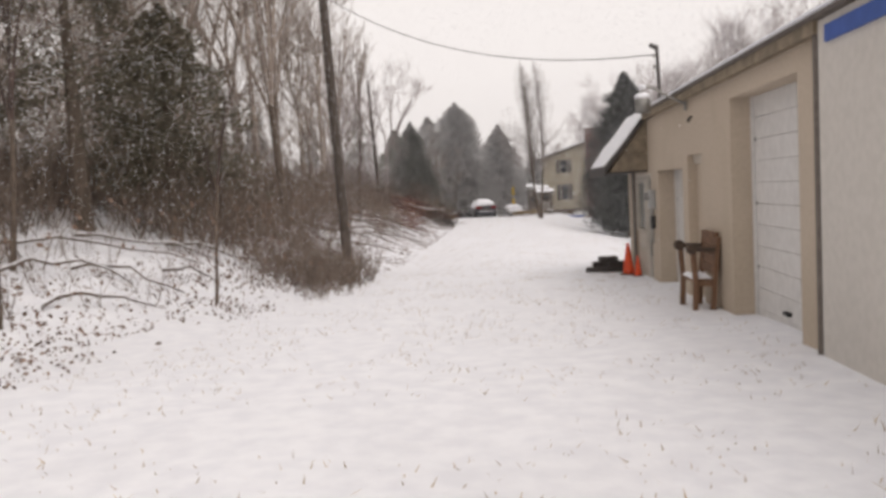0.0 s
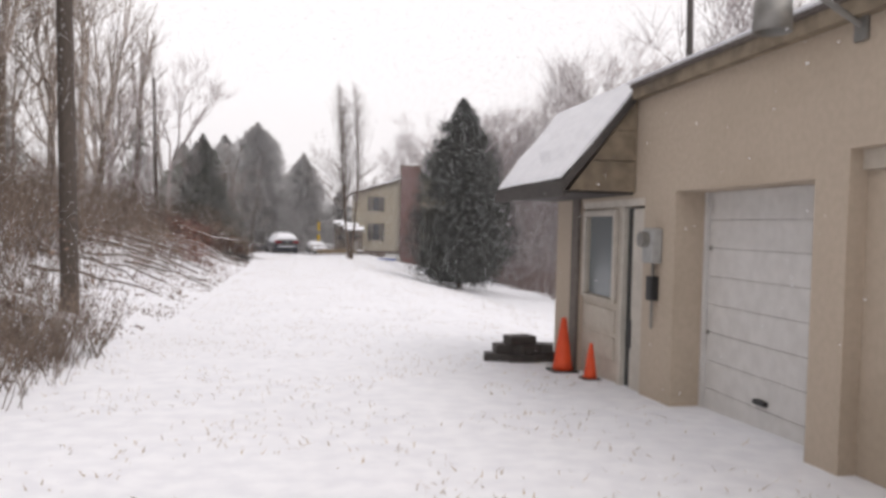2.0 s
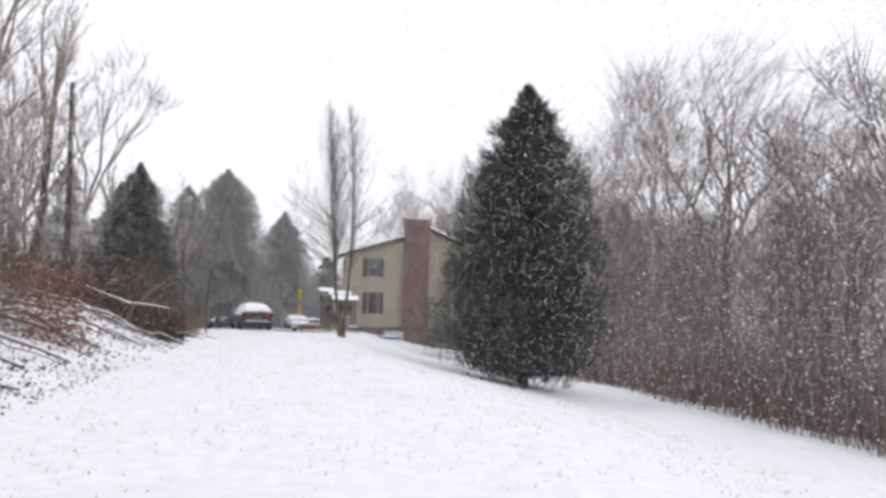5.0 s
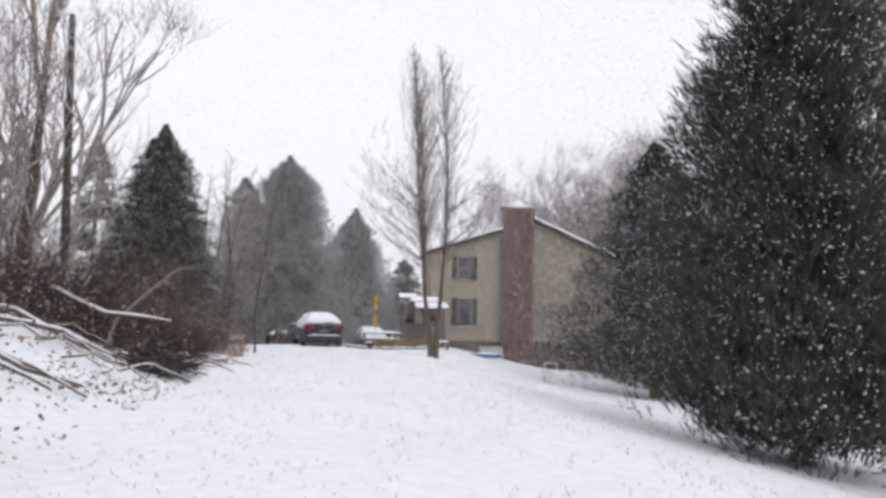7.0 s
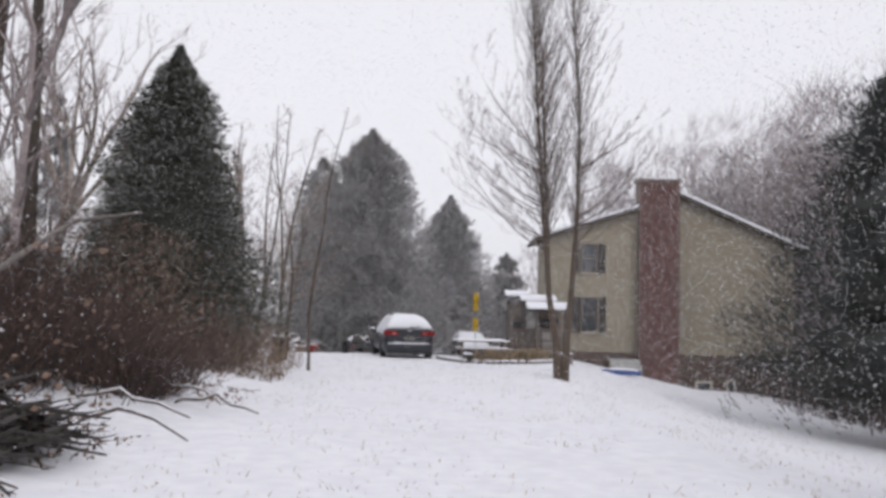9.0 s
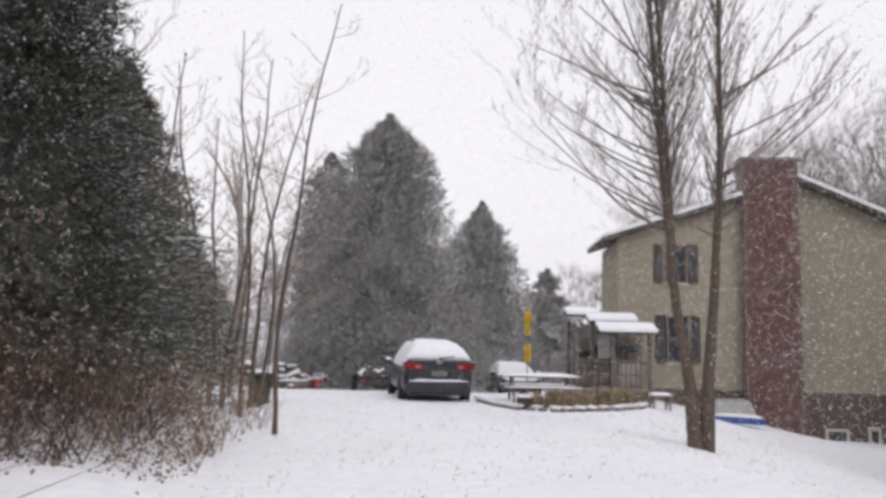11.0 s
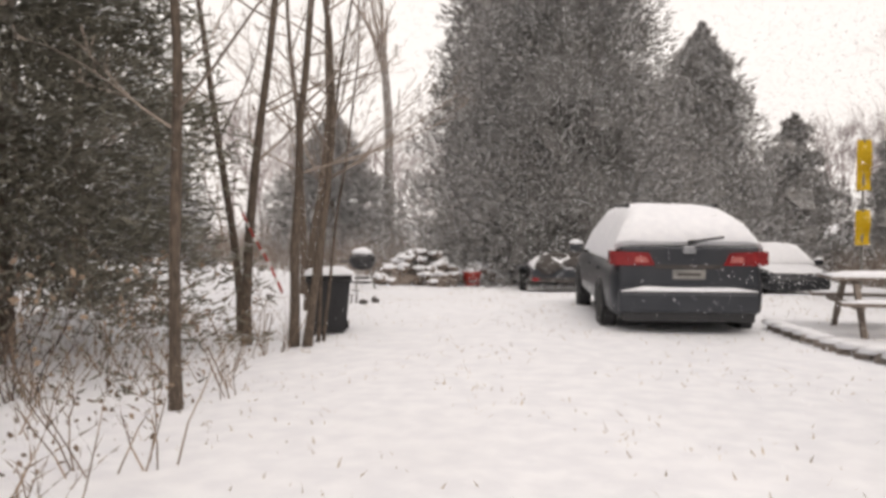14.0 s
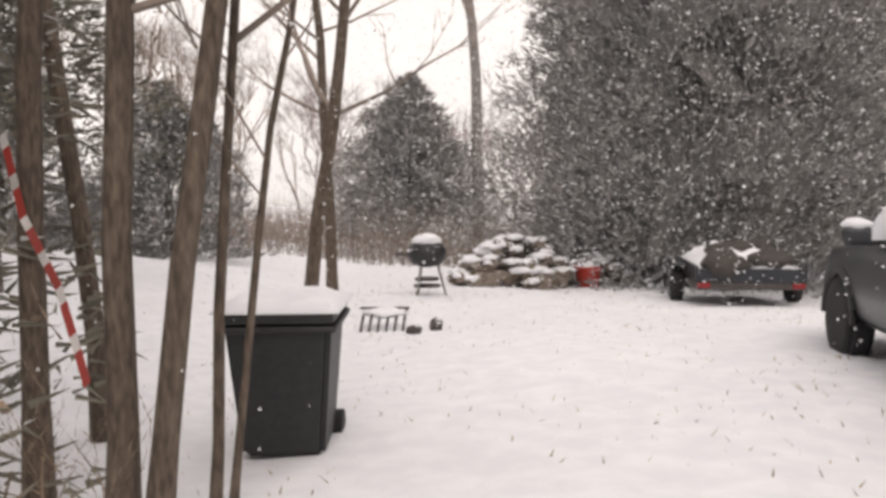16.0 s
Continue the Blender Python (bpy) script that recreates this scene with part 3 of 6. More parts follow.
# awning over the entrance: steep snowy slope, boarded cheeks, dark soffit
awn = new("awning")
awn.parent = shop
tagged(awn, "steep awning roof under snow")
AY0, AY1, AXL, AZL, AZT = 14.66, 17.42, 3.2, 2.27, 3.34
bm = bmesh.new()
prism(bm, [(AXL - 0.02, AZL), (AXL - 0.02, AZL + 0.12), (WX - 0.01, AZT + 0.06), (WX - 0.01, AZT - 0.06)], "y", AY0 - 0.06, AY1 + 0.06)
part("roof_board", bm, FASCIA, awn)
bm = bmesh.new()
prism(bm, [(AXL - 0.05, AZL + 0.125), (AXL + 0.0, AZL + 0.21), (WX + 0.05, AZT + 0.19), (WX + 0.05, AZT + 0.065)], "y", AY0 + 0.0, AY1 + 0.05)
bmesh.ops.subdivide_edges(bm, edges=bm.edges[:], cuts=5, use_grid_fill=True)
for v in bm.verts:
    k = noise.noise(v.co * 2.3)
    v.co += Vector((-0.6, 0, 0.75)) * 0.03 * k
    if v.co.x < AXL + 0.25:
        v.co.x += 0.10 * max(0, noise.noise(Vector((0, v.co.y * 2.1, 5))))
part("snow_cover", bm, SNOW, awn, "sheet of sliding snow")
for yy in (AY0, AY1 - 0.05):
    n = 3
    for k in range(n):
        z0 = AZL + 0.0 + k * (AZT - AZL - 0.08) / n
        z1 = z0 + (AZT - AZL - 0.08) / n - 0.008
        xl = AXL + 0.05 + (z0 - AZL) / (AZT - AZL) * (WX - AXL)
        xu = AXL + 0.05 + (z1 - AZL) / (AZT - AZL) * (WX - AXL)
        bm = bmesh.new()
        prism(bm, [(xl, z0), (WX - 0.005, z0), (WX - 0.005, z1), (min(xu, WX - 0.02), z1)], "y", yy, yy + 0.045)
        part("cheek_board", bm, CHEEK, awn)
part("soffit", boxm(AXL, WX - 0.004, AY0 + 0.05, AY1 - 0.06, AZL - 0.03, AZL - 0.003), FASCIA, awn)
part("gutter_board", boxm(AXL - 0.05, AXL - 0.024, AY0 - 0.06, AY1 + 0.06, AZL - 0.07, AZL + 0.1), FASCIA, awn)

meter = thing("electric_meter", pose(WX, 14.1, 1.66) @ Matrix.Scale(0.88, 4), "grey electric meter box on the wall", "meter")
part("box", boxm(-0.13, -0.002, -0.13, 0.13, -0.15, 0.25, 0.02), PALEGREY, meter)
bm = bmesh.new()
cyl(bm, (-0.13, 0, 0.12), (-0.22, 0, 0.12), 0.09, 0.085, 16)
part("dial_cover", bm, GALV, meter)
part("conduit", cylm((-0.05, 0, -0.15), (-0.05, 0, -0.9), 0.018), GALV, meter)
part("switch_box", boxm(-0.10, -0.002, -0.07, 0.07, -0.58, -0.3, 0.015), BLACKPL, meter)

lamp = thing("gooseneck_wall_lamp", pose(WX, 11.3, 3.2), "grey gooseneck barn lamp with snow on its shade", "lamp")
part("wall_plate", boxm(-0.03, -0.002, -0.06, 0.06, -0.1, 0.1, 0.008), GALV, lamp)
bm = bmesh.new()
pts = [(-0.02, 0, 0.0), (-0.25, 0, 0.12), (-0.48, 0, 0.27), (-0.60, 0, 0.30), (-0.65, 0, 0.24)]
for a, b in zip(pts, pts[1:]):
    cyl(bm, a, b, 0.022, 0.022, 8)
part("arm", bm, GALV, lamp)
bm = bmesh.new()
lathe(bm, [(0.04, 0.24), (0.06, 0.17), (0.115, 0.10), (0.12, -0.09), (0.11, -0.09), (0.10, 0.08)], 18, (-0.65, 0, 0))
part("shade", bm, GALV, lamp)
bm = bmesh.new()
lump(bm, (-0.65, 0, 0.15), (0.12, 0.12, 0.06), 3)
lump(bm, (-0.65, 0, 0.29), (0.06, 0.06, 0.05), 4)
part("snow_cap", bm, SNOW, lamp)
flood = thing("small_flood_lamp", pose(WX, 10.95, 2.95) @ Matrix.Scale(0.42, 4), "small dark flood lamp under the eave", "lamp")
part("bracket", boxm(-0.10, -0.002, -0.03, 0.03, 0.0, 0.08, 0.006), BLACKPL, flood)
part("head", cylm((-0.10, 0, 0.05), (-0.16, 0, -0.12), 0.04, 0.06), BLACKPL, flood)


def bench(m):
    """A settle with scrolled arms at both ends and a planked back."""
    b = thing("wooden_bench", m, "old brown wooden bench with dark scrolled arms against the wall", "bench")
    w = 0.37
    for k in (-1, 1):
        y0, y1 = k * w - 0.03, k * w + 0.03
        bm = bmesh.new()
        prism(bm, [(0.26, 0), (0.33, 0), (0.31, 0.40), (0.34, 0.80), (0.27, 0.82), (0.25, 0.40)], "y", y0, y1)
        part("front_leg", bm, OLDWOOD, b)
        bm = bmesh.new()
        prism(bm, [(0.03, 0), (0.10, 0), (0.06, 0.45), (0.0, 1.0), (-0.05, 1.0), (0.0, 0.45)], "y", y0, y1)
        part("back_leg", bm, OLDWOOD, b)
        bm = bmesh.new()
        prism(bm, [(0.03, 0.80), (0.30, 0.83), (0.31, 0.89), (0.02, 0.87)], "y", k * w - 0.045, k * w + 0.045)
        arm = part("armrest", bm, DARKWOOD, b, "dark scrolled armrest")
        part("scroll", cylm((0.32, k * w - 0.055, 0.86), (0.32, k * w + 0.055, 0.86), 0.07, n=18), DARKWOOD, arm)
        part("boss", cylm((0.32, k * w - 0.065, 0.86), (0.32, k * w + 0.065, 0.86), 0.035, n=12), DARKWOOD, arm)
        part("side_rail", boxm(0.07, 0.27, k * w - 0.02, k * w + 0.02, 0.36, 0.42, 0.006), OLDWOOD, b)
    for k in range(3):
        part("seat_slat", boxm(0.04 + k * 0.095, 0.125 + k * 0.095, -w + 0.035, w - 0.035, 0.42, 0.45, 0.006), OLDWOOD, b)
    for k in range(4):
        part("back_plank", boxm(-0.03 + 0.028 - k * 0.009, 0.028 - k * 0.009, -w + 0.035, w - 0.035, 0.50 + k * 0.128, 0.622 + k * 0.128, 0.006), OLDWOOD, b)
    part("top_rail", boxm(-0.05, 0.02, -w + 0.035, w - 0.035, 1.002, 1.06, 0.012), OLDWOOD, b)
    bm = bmesh.new()
    snow_cap(bm, 0.04, 0.31, -w + 0.05, w - 0.05, 0.452, 0.05, 6, 10, 7)
    part("snow_layer", bm, SNOW, b)


bench(pose(3.94, 9.98, ground_z(3.7, 10.1) - 0.02, 0, 0, 180))


def cone(m, label):
    c = thing("traffic_cone", m, label, "cone", "cones by the entrance")
    part("base", boxm(-0.17, 0.17, -0.17, 0.17, 0, 0.035, 0.012), BLACKPL, c)
    bm = bmesh.new()
    lathe(bm, [(0.135, 0.035), (0.12, 0.10), (0.035, 0.68), (0.02, 0.70)], 18)
    part("body", bm, ORANGE, c)


for cx, cy, cs, lab in ((3.78, 16.2, 1.0, "tall orange traffic cone standing in snow by the entrance"), (3.86, 15.45, 0.62, "short orange traffic cone standing in snow by the entrance")):
    cone(pose(cx, cy, ground_z(cx, cy) - 0.005) @ Matrix.Scale(cs, 4), lab)
pile = thing("brick_pile", pose(3.45, 17.0, ground_z(3.45, 17.0)), "low pile of dark bricks and boards with snow", "pile")
for k, (px, py, pz, rz) in enumerate([(0, 0, 0, 5), (0.35, 0.1, 0, 20), (-0.3, 0.05, 0, -12), (0.1, 0.02, 0.12, 30), (-0.15, 0.1, 0.12, 0), (0.3, 0.12, 0.12, -20), (0.0, 0.06, 0.24, 12)]):
    bm = boxm(-0.2, 0.2, -0.12, 0.12, 0, 0.115, 0.01)
    bmesh.ops.transform(bm, matrix=pose(px, py, pz, 0, 0, rz), verts=bm.verts[:])
    part("block", bm, FASCIA, pile)

# ---------- poles and cables ----------
p1 = thing("utility_pole", pose(-3.57, 21.35, ground_z(-3.57, 21.35)), "weathered leaning wooden utility pole on the bank", "pole")
part("shaft", cylm((0, 0, -0.3), (-0.36, 0.1, 11.5), 0.16, 0.11, 14), WOODPOLE, p1)
p2 = thing("utility_pole", pose(-9.0, 57.3, ground_z(-9, 57.3)), "far thin wooden utility pole among trees", "pole")
part("shaft", cylm((0.35, 0, -0.3), (0, 0, 10.74 - ground_z(-9, 57.3)), 0.16, 0.10, 12), WOODPOLE, p2)
p3 = thing("service_mast", pose(4.1, 13.75, 3.25), "thin roof service mast with insulators and cables", "mast")
part("pipe", cylm((0, 0, 0), (-0.03, 0, 1.25), 0.035, 0.03, 10), FASCIA, p3)
part("weather_head", cylm((-0.03, 0, 1.22), (-0.16, 0, 1.28), 0.05, 0.04, 10), FASCIA, p3)
for k in (0.85, 1.05):
    bm = bmesh.new()
    lathe(bm, [(0.02, 0), (0.035, 0.015), (0.02, 0.03), (0.035, 0.045), (0.015, 0.06)], 10, (-0.08, 0, k))
    part("insulator", bm, GALV, p3)


def cable(name, a, b, sag, r=0.012, n=18):
    a, b = Vector(a), Vector(b)
    bm = bmesh.new()
    pts = [a.lerp(b, i / n) - Vector((0, 0, sag * 4 * (i / n) * (1 - i / n))) for i in range(n + 1)]
    q = (b - a).to_track_quat("Z", "Y")
    rings = [[bm.verts.new(p + q @ Vector((r * math.cos(k * 1.2566), r * math.sin(k * 1.2566), 0))) for k in range(5)] for p in pts]
    for u, v in zip(rings, rings[1:]):
        for k in range(5):
            bm.faces.new((u[k], u[(k + 1) % 5], v[(k + 1) % 5], v[k]))
    ob = mesh_ob(name, bm, CABLE)
    return tagged(ob, "thin dark overhead cable between poles", "cable", "")


cable("overhead_cable", (4.02, 13.75, 4.35), (-3.8, 21.4, 7.9), 0.7, 0.010)

# ---------- house ----------
house = thing("house", pose(0, 0, 0), "two-storey olive tan house with a red brick chimney", "house")
HY, HD, PX, PZ, EXL, EXR = 74.4, 86.0, 9.95, 6.85, 4.75, 15.75
WX, WD, TIPX, TIPZ, WS = 9.5, 77.6, 4.25, 4.43, 0.325
WIN = [(6.3, 7.05, 3.12, 4.42), (6.34, 7.1, 0.5, 2.06)]


def rz(x):
    """Underside of the roof: a low-pitched wing, then the main gable."""
    if x < WX:
        return TIPZ + (x - TIPX) * WS
    return PZ - abs(x - PX) * 0.431


for x0, x1, zb, zt in [(EXL, 6.3, -0.35, None), (6.3, 7.1, 2.06, 3.12), (6.3, 7.1, -0.35, 0.5), (7.1, EXR, -0.35, None), (6.3, 7.1, 4.42, None)]:
    bm = bmesh.new()
    if zt is None:
        xs = [x0] + ([WX - 0.001, WX, PX] if x0 < PX < x1 else []) + [x1]
        prism(bm, [(x0, zb), (x1, zb)] + [(x, rz(x)) for x in reversed(xs)], "y", HY, HY + 0.2)
    else:
        box(bm, x0, x1, HY, HY + 0.2, zb, zt)
    part("wall", bm, SIDING, house)
for k in range(35):
    z0 = -0.34 + k * 0.2
    xa = max(EXL, TIPX + (z0 + 0.22 - TIPZ) / WS)
    xb = min(EXR, PX + (PZ - z0 - 0.22) / 0.431)
    if xa > 8.6:
        xa = 9.6
    if xb - xa < 0.3:
        continue
    spans = [(xa, xb)]
    cuts = [(5.93, 7.42)] if (0.4 < z0 + 0.1 < 2.15 or 3.0 < z0 + 0.1 < 4.5) else []
    cuts.append((8.7, 10.66))
    for ca, cb in cuts:
        spans = [q for p in spans for q in ((p[0], min(p[1], ca)), (max(p[0], cb), p[1])) if q[1] - q[0] > 0.1]
    for pa, pb in spans:
        bm = bmesh.new()
        prism(bm, [(HY - 0.003, z0), (HY - 0.003, z0 + 0.197), (HY - 0.008, z0 + 0.197), (HY - 0.026, z0)], "x", pa, pb)
        part("siding_board", bm, SIDING, house)
part("wall", boxm(EXL, EXL + 0.2, HY + 0.2, WD, -0.9, 4.5), SIDING, house)
part("wall", boxm(EXL + 0.2, WX, WD - 0.2, WD, -0.9, 4.6), SIDING, house)
part("wall", boxm(WX, WX + 0.2, WD, HD, -3.2, 6.4), SIDING, house)
part("wall", boxm(EXR - 0.2, EXR, HY + 0.2, HD, -3.2, 4.33), SIDING, house)
part("wall", boxm(WX + 0.2, EXR - 0.2, HD - 0.2, HD, -3.2, 4.33), SIDING, house)
part("foundation", boxm(EXL - 0.0, EXR, HY - 0.06, HY + 0.25, -4.2, -0.352), BRICK_D, house, "brown brick lower storey")
part("floor", boxm(EXL + 0.2, EXR - 0.2, HY + 0.25, WD - 0.2, -0.5, -0.4), ROTWOOD, house)
for xa, xb, yb in ((TIPX, WX - 0.004, WD + 0.35), (WX, PX - 0.002, HD + 0.35), (PX + 0.002, EXR + 0.55, HD + 0.35)):
    za, zb_ = rz(xa) + 0.03, rz(xb) + 0.03
    bm = bmesh.new()
    prism(bm, [(xa, za), (xb, zb_), (xb, zb_ + 0.14), (xa, za + 0.14)], "y", HY - 0.35, yb)
    part("roof", bm, SHINGLE, house)
    bm = bmesh.new()
    prism(bm, [(xa - 0.02 * (xa == TIPX), za + 0.143), (xb, zb_ + 0.143), (xb, zb_ + 0.29), (xa + 0.03 * (xa == TIPX), za + 0.27)], "y", HY - 0.37, yb + 0.02)
    part("roof_snow", bm, SNOW, house)
for x0, x1, z0, z1 in WIN:
    w = new("window")
    w.parent = house
    part("frame", wall_with_openings(0, 0.1, x0, x1, z0, z1, [(x0 + 0.06, x1 - 0.06, z0 + 0.06, z1 - 0.06)]), ROTWOOD, w)
    fr = w.children[0]
    for v in fr.data.vertices:
        v.co = Vector((v.co.y, HY - 0.05 + v.co.x, v.co.z))
    part("pane", boxm(x0 + 0.06, x1 - 0.06, HY + 0.03, HY + 0.045, z0 + 0.06, z1 - 0.06), WINGLASS, w)
    part("glazing_bar", boxm(x0 + 0.06, x1 - 0.06, HY - 0.01, HY + 0.025, (z0 + z1) / 2 - 0.025, (z0 + z1) / 2 + 0.025), ROTWOOD, w)
    part("sill", boxm(x0 - 0.05, x1 + 0.05, HY - 0.1, HY - 0.004, z0 - 0.06, z0 - 0.004, 0.006), CREAM, w)
    for sx in (x0 - 0.36, x1 + 0.04):
        part("shutter", boxm(sx, sx + 0.3, HY - 0.065, HY - 0.028, z0, z1, 0.006), FASCIA, w, "dark shutter")
# lower-storey posts and pale doors under the slope
for x0, x1, z0, z1 in ((11.35, 12.1, -1.95, -1.48), (12.7, 13.1, -2.5, -1.4), (14.0, 14.5, -2.5, -1.4)):
    w = new("basement_window")
    w.parent = house
    tagged(w, "small pale-framed basement window")
    for a, b, c, d in ((x0, x1, z0, z0 + 0.09), (x0, x1, z1 - 0.09, z1), (x0, x0 + 0.09, z0 + 0.092, z1 - 0.092), (x1 - 0.09, x1, z0 + 0.092, z1 - 0.092)):
        part("frame_bar", boxm(a, b, HY - 0.10, HY - 0.064, c, d, 0.006), CREAM, w)
    part("pane", boxm(x0 + 0.092, x1 - 0.092, HY - 0.085, HY - 0.066, z0 + 0.092, z1 - 0.092), WINGLASS, w)
hatch = thing("cellar_hatch", pose(0, 0, 0), "olive grey sloping cellar hatch against the house", "hatch")
bm = bmesh.new()
prism(bm, [(73.1, -1.9), (74.2, -1.9), (74.2, -0.66), (73.75, -0.70), (73.1, -1.15)], "x", 7.55, 8.76)
part("housing", bm, SIDING, hatch)
bm = bmesh.new()
prism(bm, [(73.06, -1.12), (73.74, -0.67), (74.2, -0.63), (74.2, -0.60), (73.72, -0.64), (73.03, -1.09)], "x", 7.5, 8.775)
part("lid", bm, PALEGREY, hatch, "pale grey metal lid")
part("hinge_bar", cylm((7.6, 73.75, -0.63), (8.7, 73.75, -0.63), 0.015, n=6), GALV, hatch)

chim = new("chimney")
chim.parent = house
tagged(chim, "wide red brick outside chimney")
part("core", boxm(8.79, 10.57, 73.93, HY - 0.065, -3.0, 7.2), MORTAR, chim)
bm = bmesh.new()
snow_cap(bm, 8.7, 10.65, 73.85, HY + 0.2, 7.33, 0.08, 8, 5, 8)
part("snow_cap", bm, SNOW, chim)
part("cap", boxm(8.7, 10.66, 73.84, HY + 0.3, 7.2, 7.33, 0.02), STONE, chim)
part("core", boxm(8.79, 10.57, HY - 0.06, HY + 0.3, 6.2, 7.2), MORTAR, chim)

# porch with stepped snowy roofs and a deck
porch = thing("porch", pose(0, 0, 0), "weathered timber porch and deck with stepped snowy roofs", "porch")
part("deck", boxm(3.05, 5.4, 72.0, HY - 0.07, -0.36, -0.26, 0.01), ROTWOOD, porch)
for x, y, zt in ((3.12, 72.1, 1.42), (5.3, 72.1, 1.36), (3.12, 74.1, 1.75), (4.2, 72.1, 1.36), (3.7, 73.0, 1.7)):
    part("post", boxm(x - 0.06, x + 0.06, y - 0.06, y + 0.06, ground_z(x, y) - 0.1, zt, 0.008), TRIM, porch)
for x0, x1, y0, y1, z0, z1 in ((3.75, 5.5, 71.8, 72.7, 1.36, 1.58), (3.55, 5.1, 72.75, 73.6, 1.70, 1.90), (2.95, 3.95, 73.3, 74.2, 1.9, 2.08)):
    bm = bmesh.new()
    prism(bm, [(y0, z0), (y1, z1), (y1, z1 + 0.07), (y0, z0 + 0.07)], "x", x0, x1)
    part("roof_panel", bm, FASCIA, porch)
    bm = bmesh.new()
    prism(bm, [(y0 + 0.01, z0 + 0.073), (y1 - 0.01, z1 + 0.073), (y1 - 0.03, z1 + 0.17), (y0 + 0.03, z0 + 0.17)], "x", x0 + 0.01, x1 - 0.01)
    part("snow_layer", bm, SNOW, porch)
for z in (0.12, 0.5):
    part("rail", boxm(3.18, 5.24, 72.06, 72.14, z, z + 0.06, 0.006), TRIM, porch)
for k in range(14):
    x = 3.28 + k * 0.145
    part("baluster", boxm(x - 0.02, x + 0.02, 72.08, 72.12, -0.26, 0.5), TRIM, porch)
for k in range(16):
    x = 3.15 + k * 0.14
    part("wall_board", boxm(x, x + 0.132, 73.55, 73.58, -0.25, 1.68 - 0.1 * (k % 3 == 1)), ROTWOOD if k % 4 else TRIM, porch)
part("lattice_board", boxm(3.1, 5.35, 72.0, 72.03, -0.9, -0.37), FASCIA, porch)
part("storage_chest", boxm(4.45, 5.1, 72.5, 73.0, -0.258, 0.45, 0.03), STUCCO_W, porch, "pale chest on the deck")
part("crate", boxm(3.35, 3.8, 72.4, 72.85, -0.258, 0.25, 0.02), ROTWOOD, porch)
part("tarpaulin_roll", cylm((3.3, 73.3, 0.75), (5.2, 73.35, 0.95), 0.14, 0.11, 10), CARGREY, porch, "grey rolled tarpaulin")
part("hung_sheet", boxm(3.75, 4.15, 72.16, 72.19, 0.6, 1.33, 0.01), GALV, porch, "grey hanging sheet")

sled = thing("plastic_sledge", pose(7.4, 70.9, ground_z(7.4, 70.9), 0, 0, -25), "blue plastic sledge half buried in snow", "sledge")
bm = bmesh.new()
box(bm, -0.75, 0.75, -0.25, 0.25, 0.02, 0.2, 0.06)
part("hull", bm, BLUE, sled)
bm = bmesh.new()
snow_cap(bm, -0.6, 0.7, -0.22, 0.2, 0.2, 0.08, 8, 5, 2)
part("snow_cap", bm, SNOW, sled)


# ---------- cars ----------
def loft(stations, close=True):
    """Rings of (half-width, z) points at places along y, mirrored, joined into a hull."""
    bm = bmesh.new()
    rings = []
    for y, ring in stations:
        pts = [(w, z) for w, z in ring] + [(-w, z) for w, z in reversed(ring)]
        rings.append([bm.verts.new((x, y, z)) for x, z in pts])
    n = len(rings[0])
    for a, b in zip(rings, rings[1:]):
        for i in range(n):
            f = bm.faces.new((a[i], a[(i + 1) % n], b[(i + 1) % n], b[i]))
            f.smooth = True
    bm.faces.new(rings[0][::-1])
    bm.faces.new(rings[-1])
    bmesh.ops.recalc_face_normals(bm, faces=bm.faces[:])
    return bm


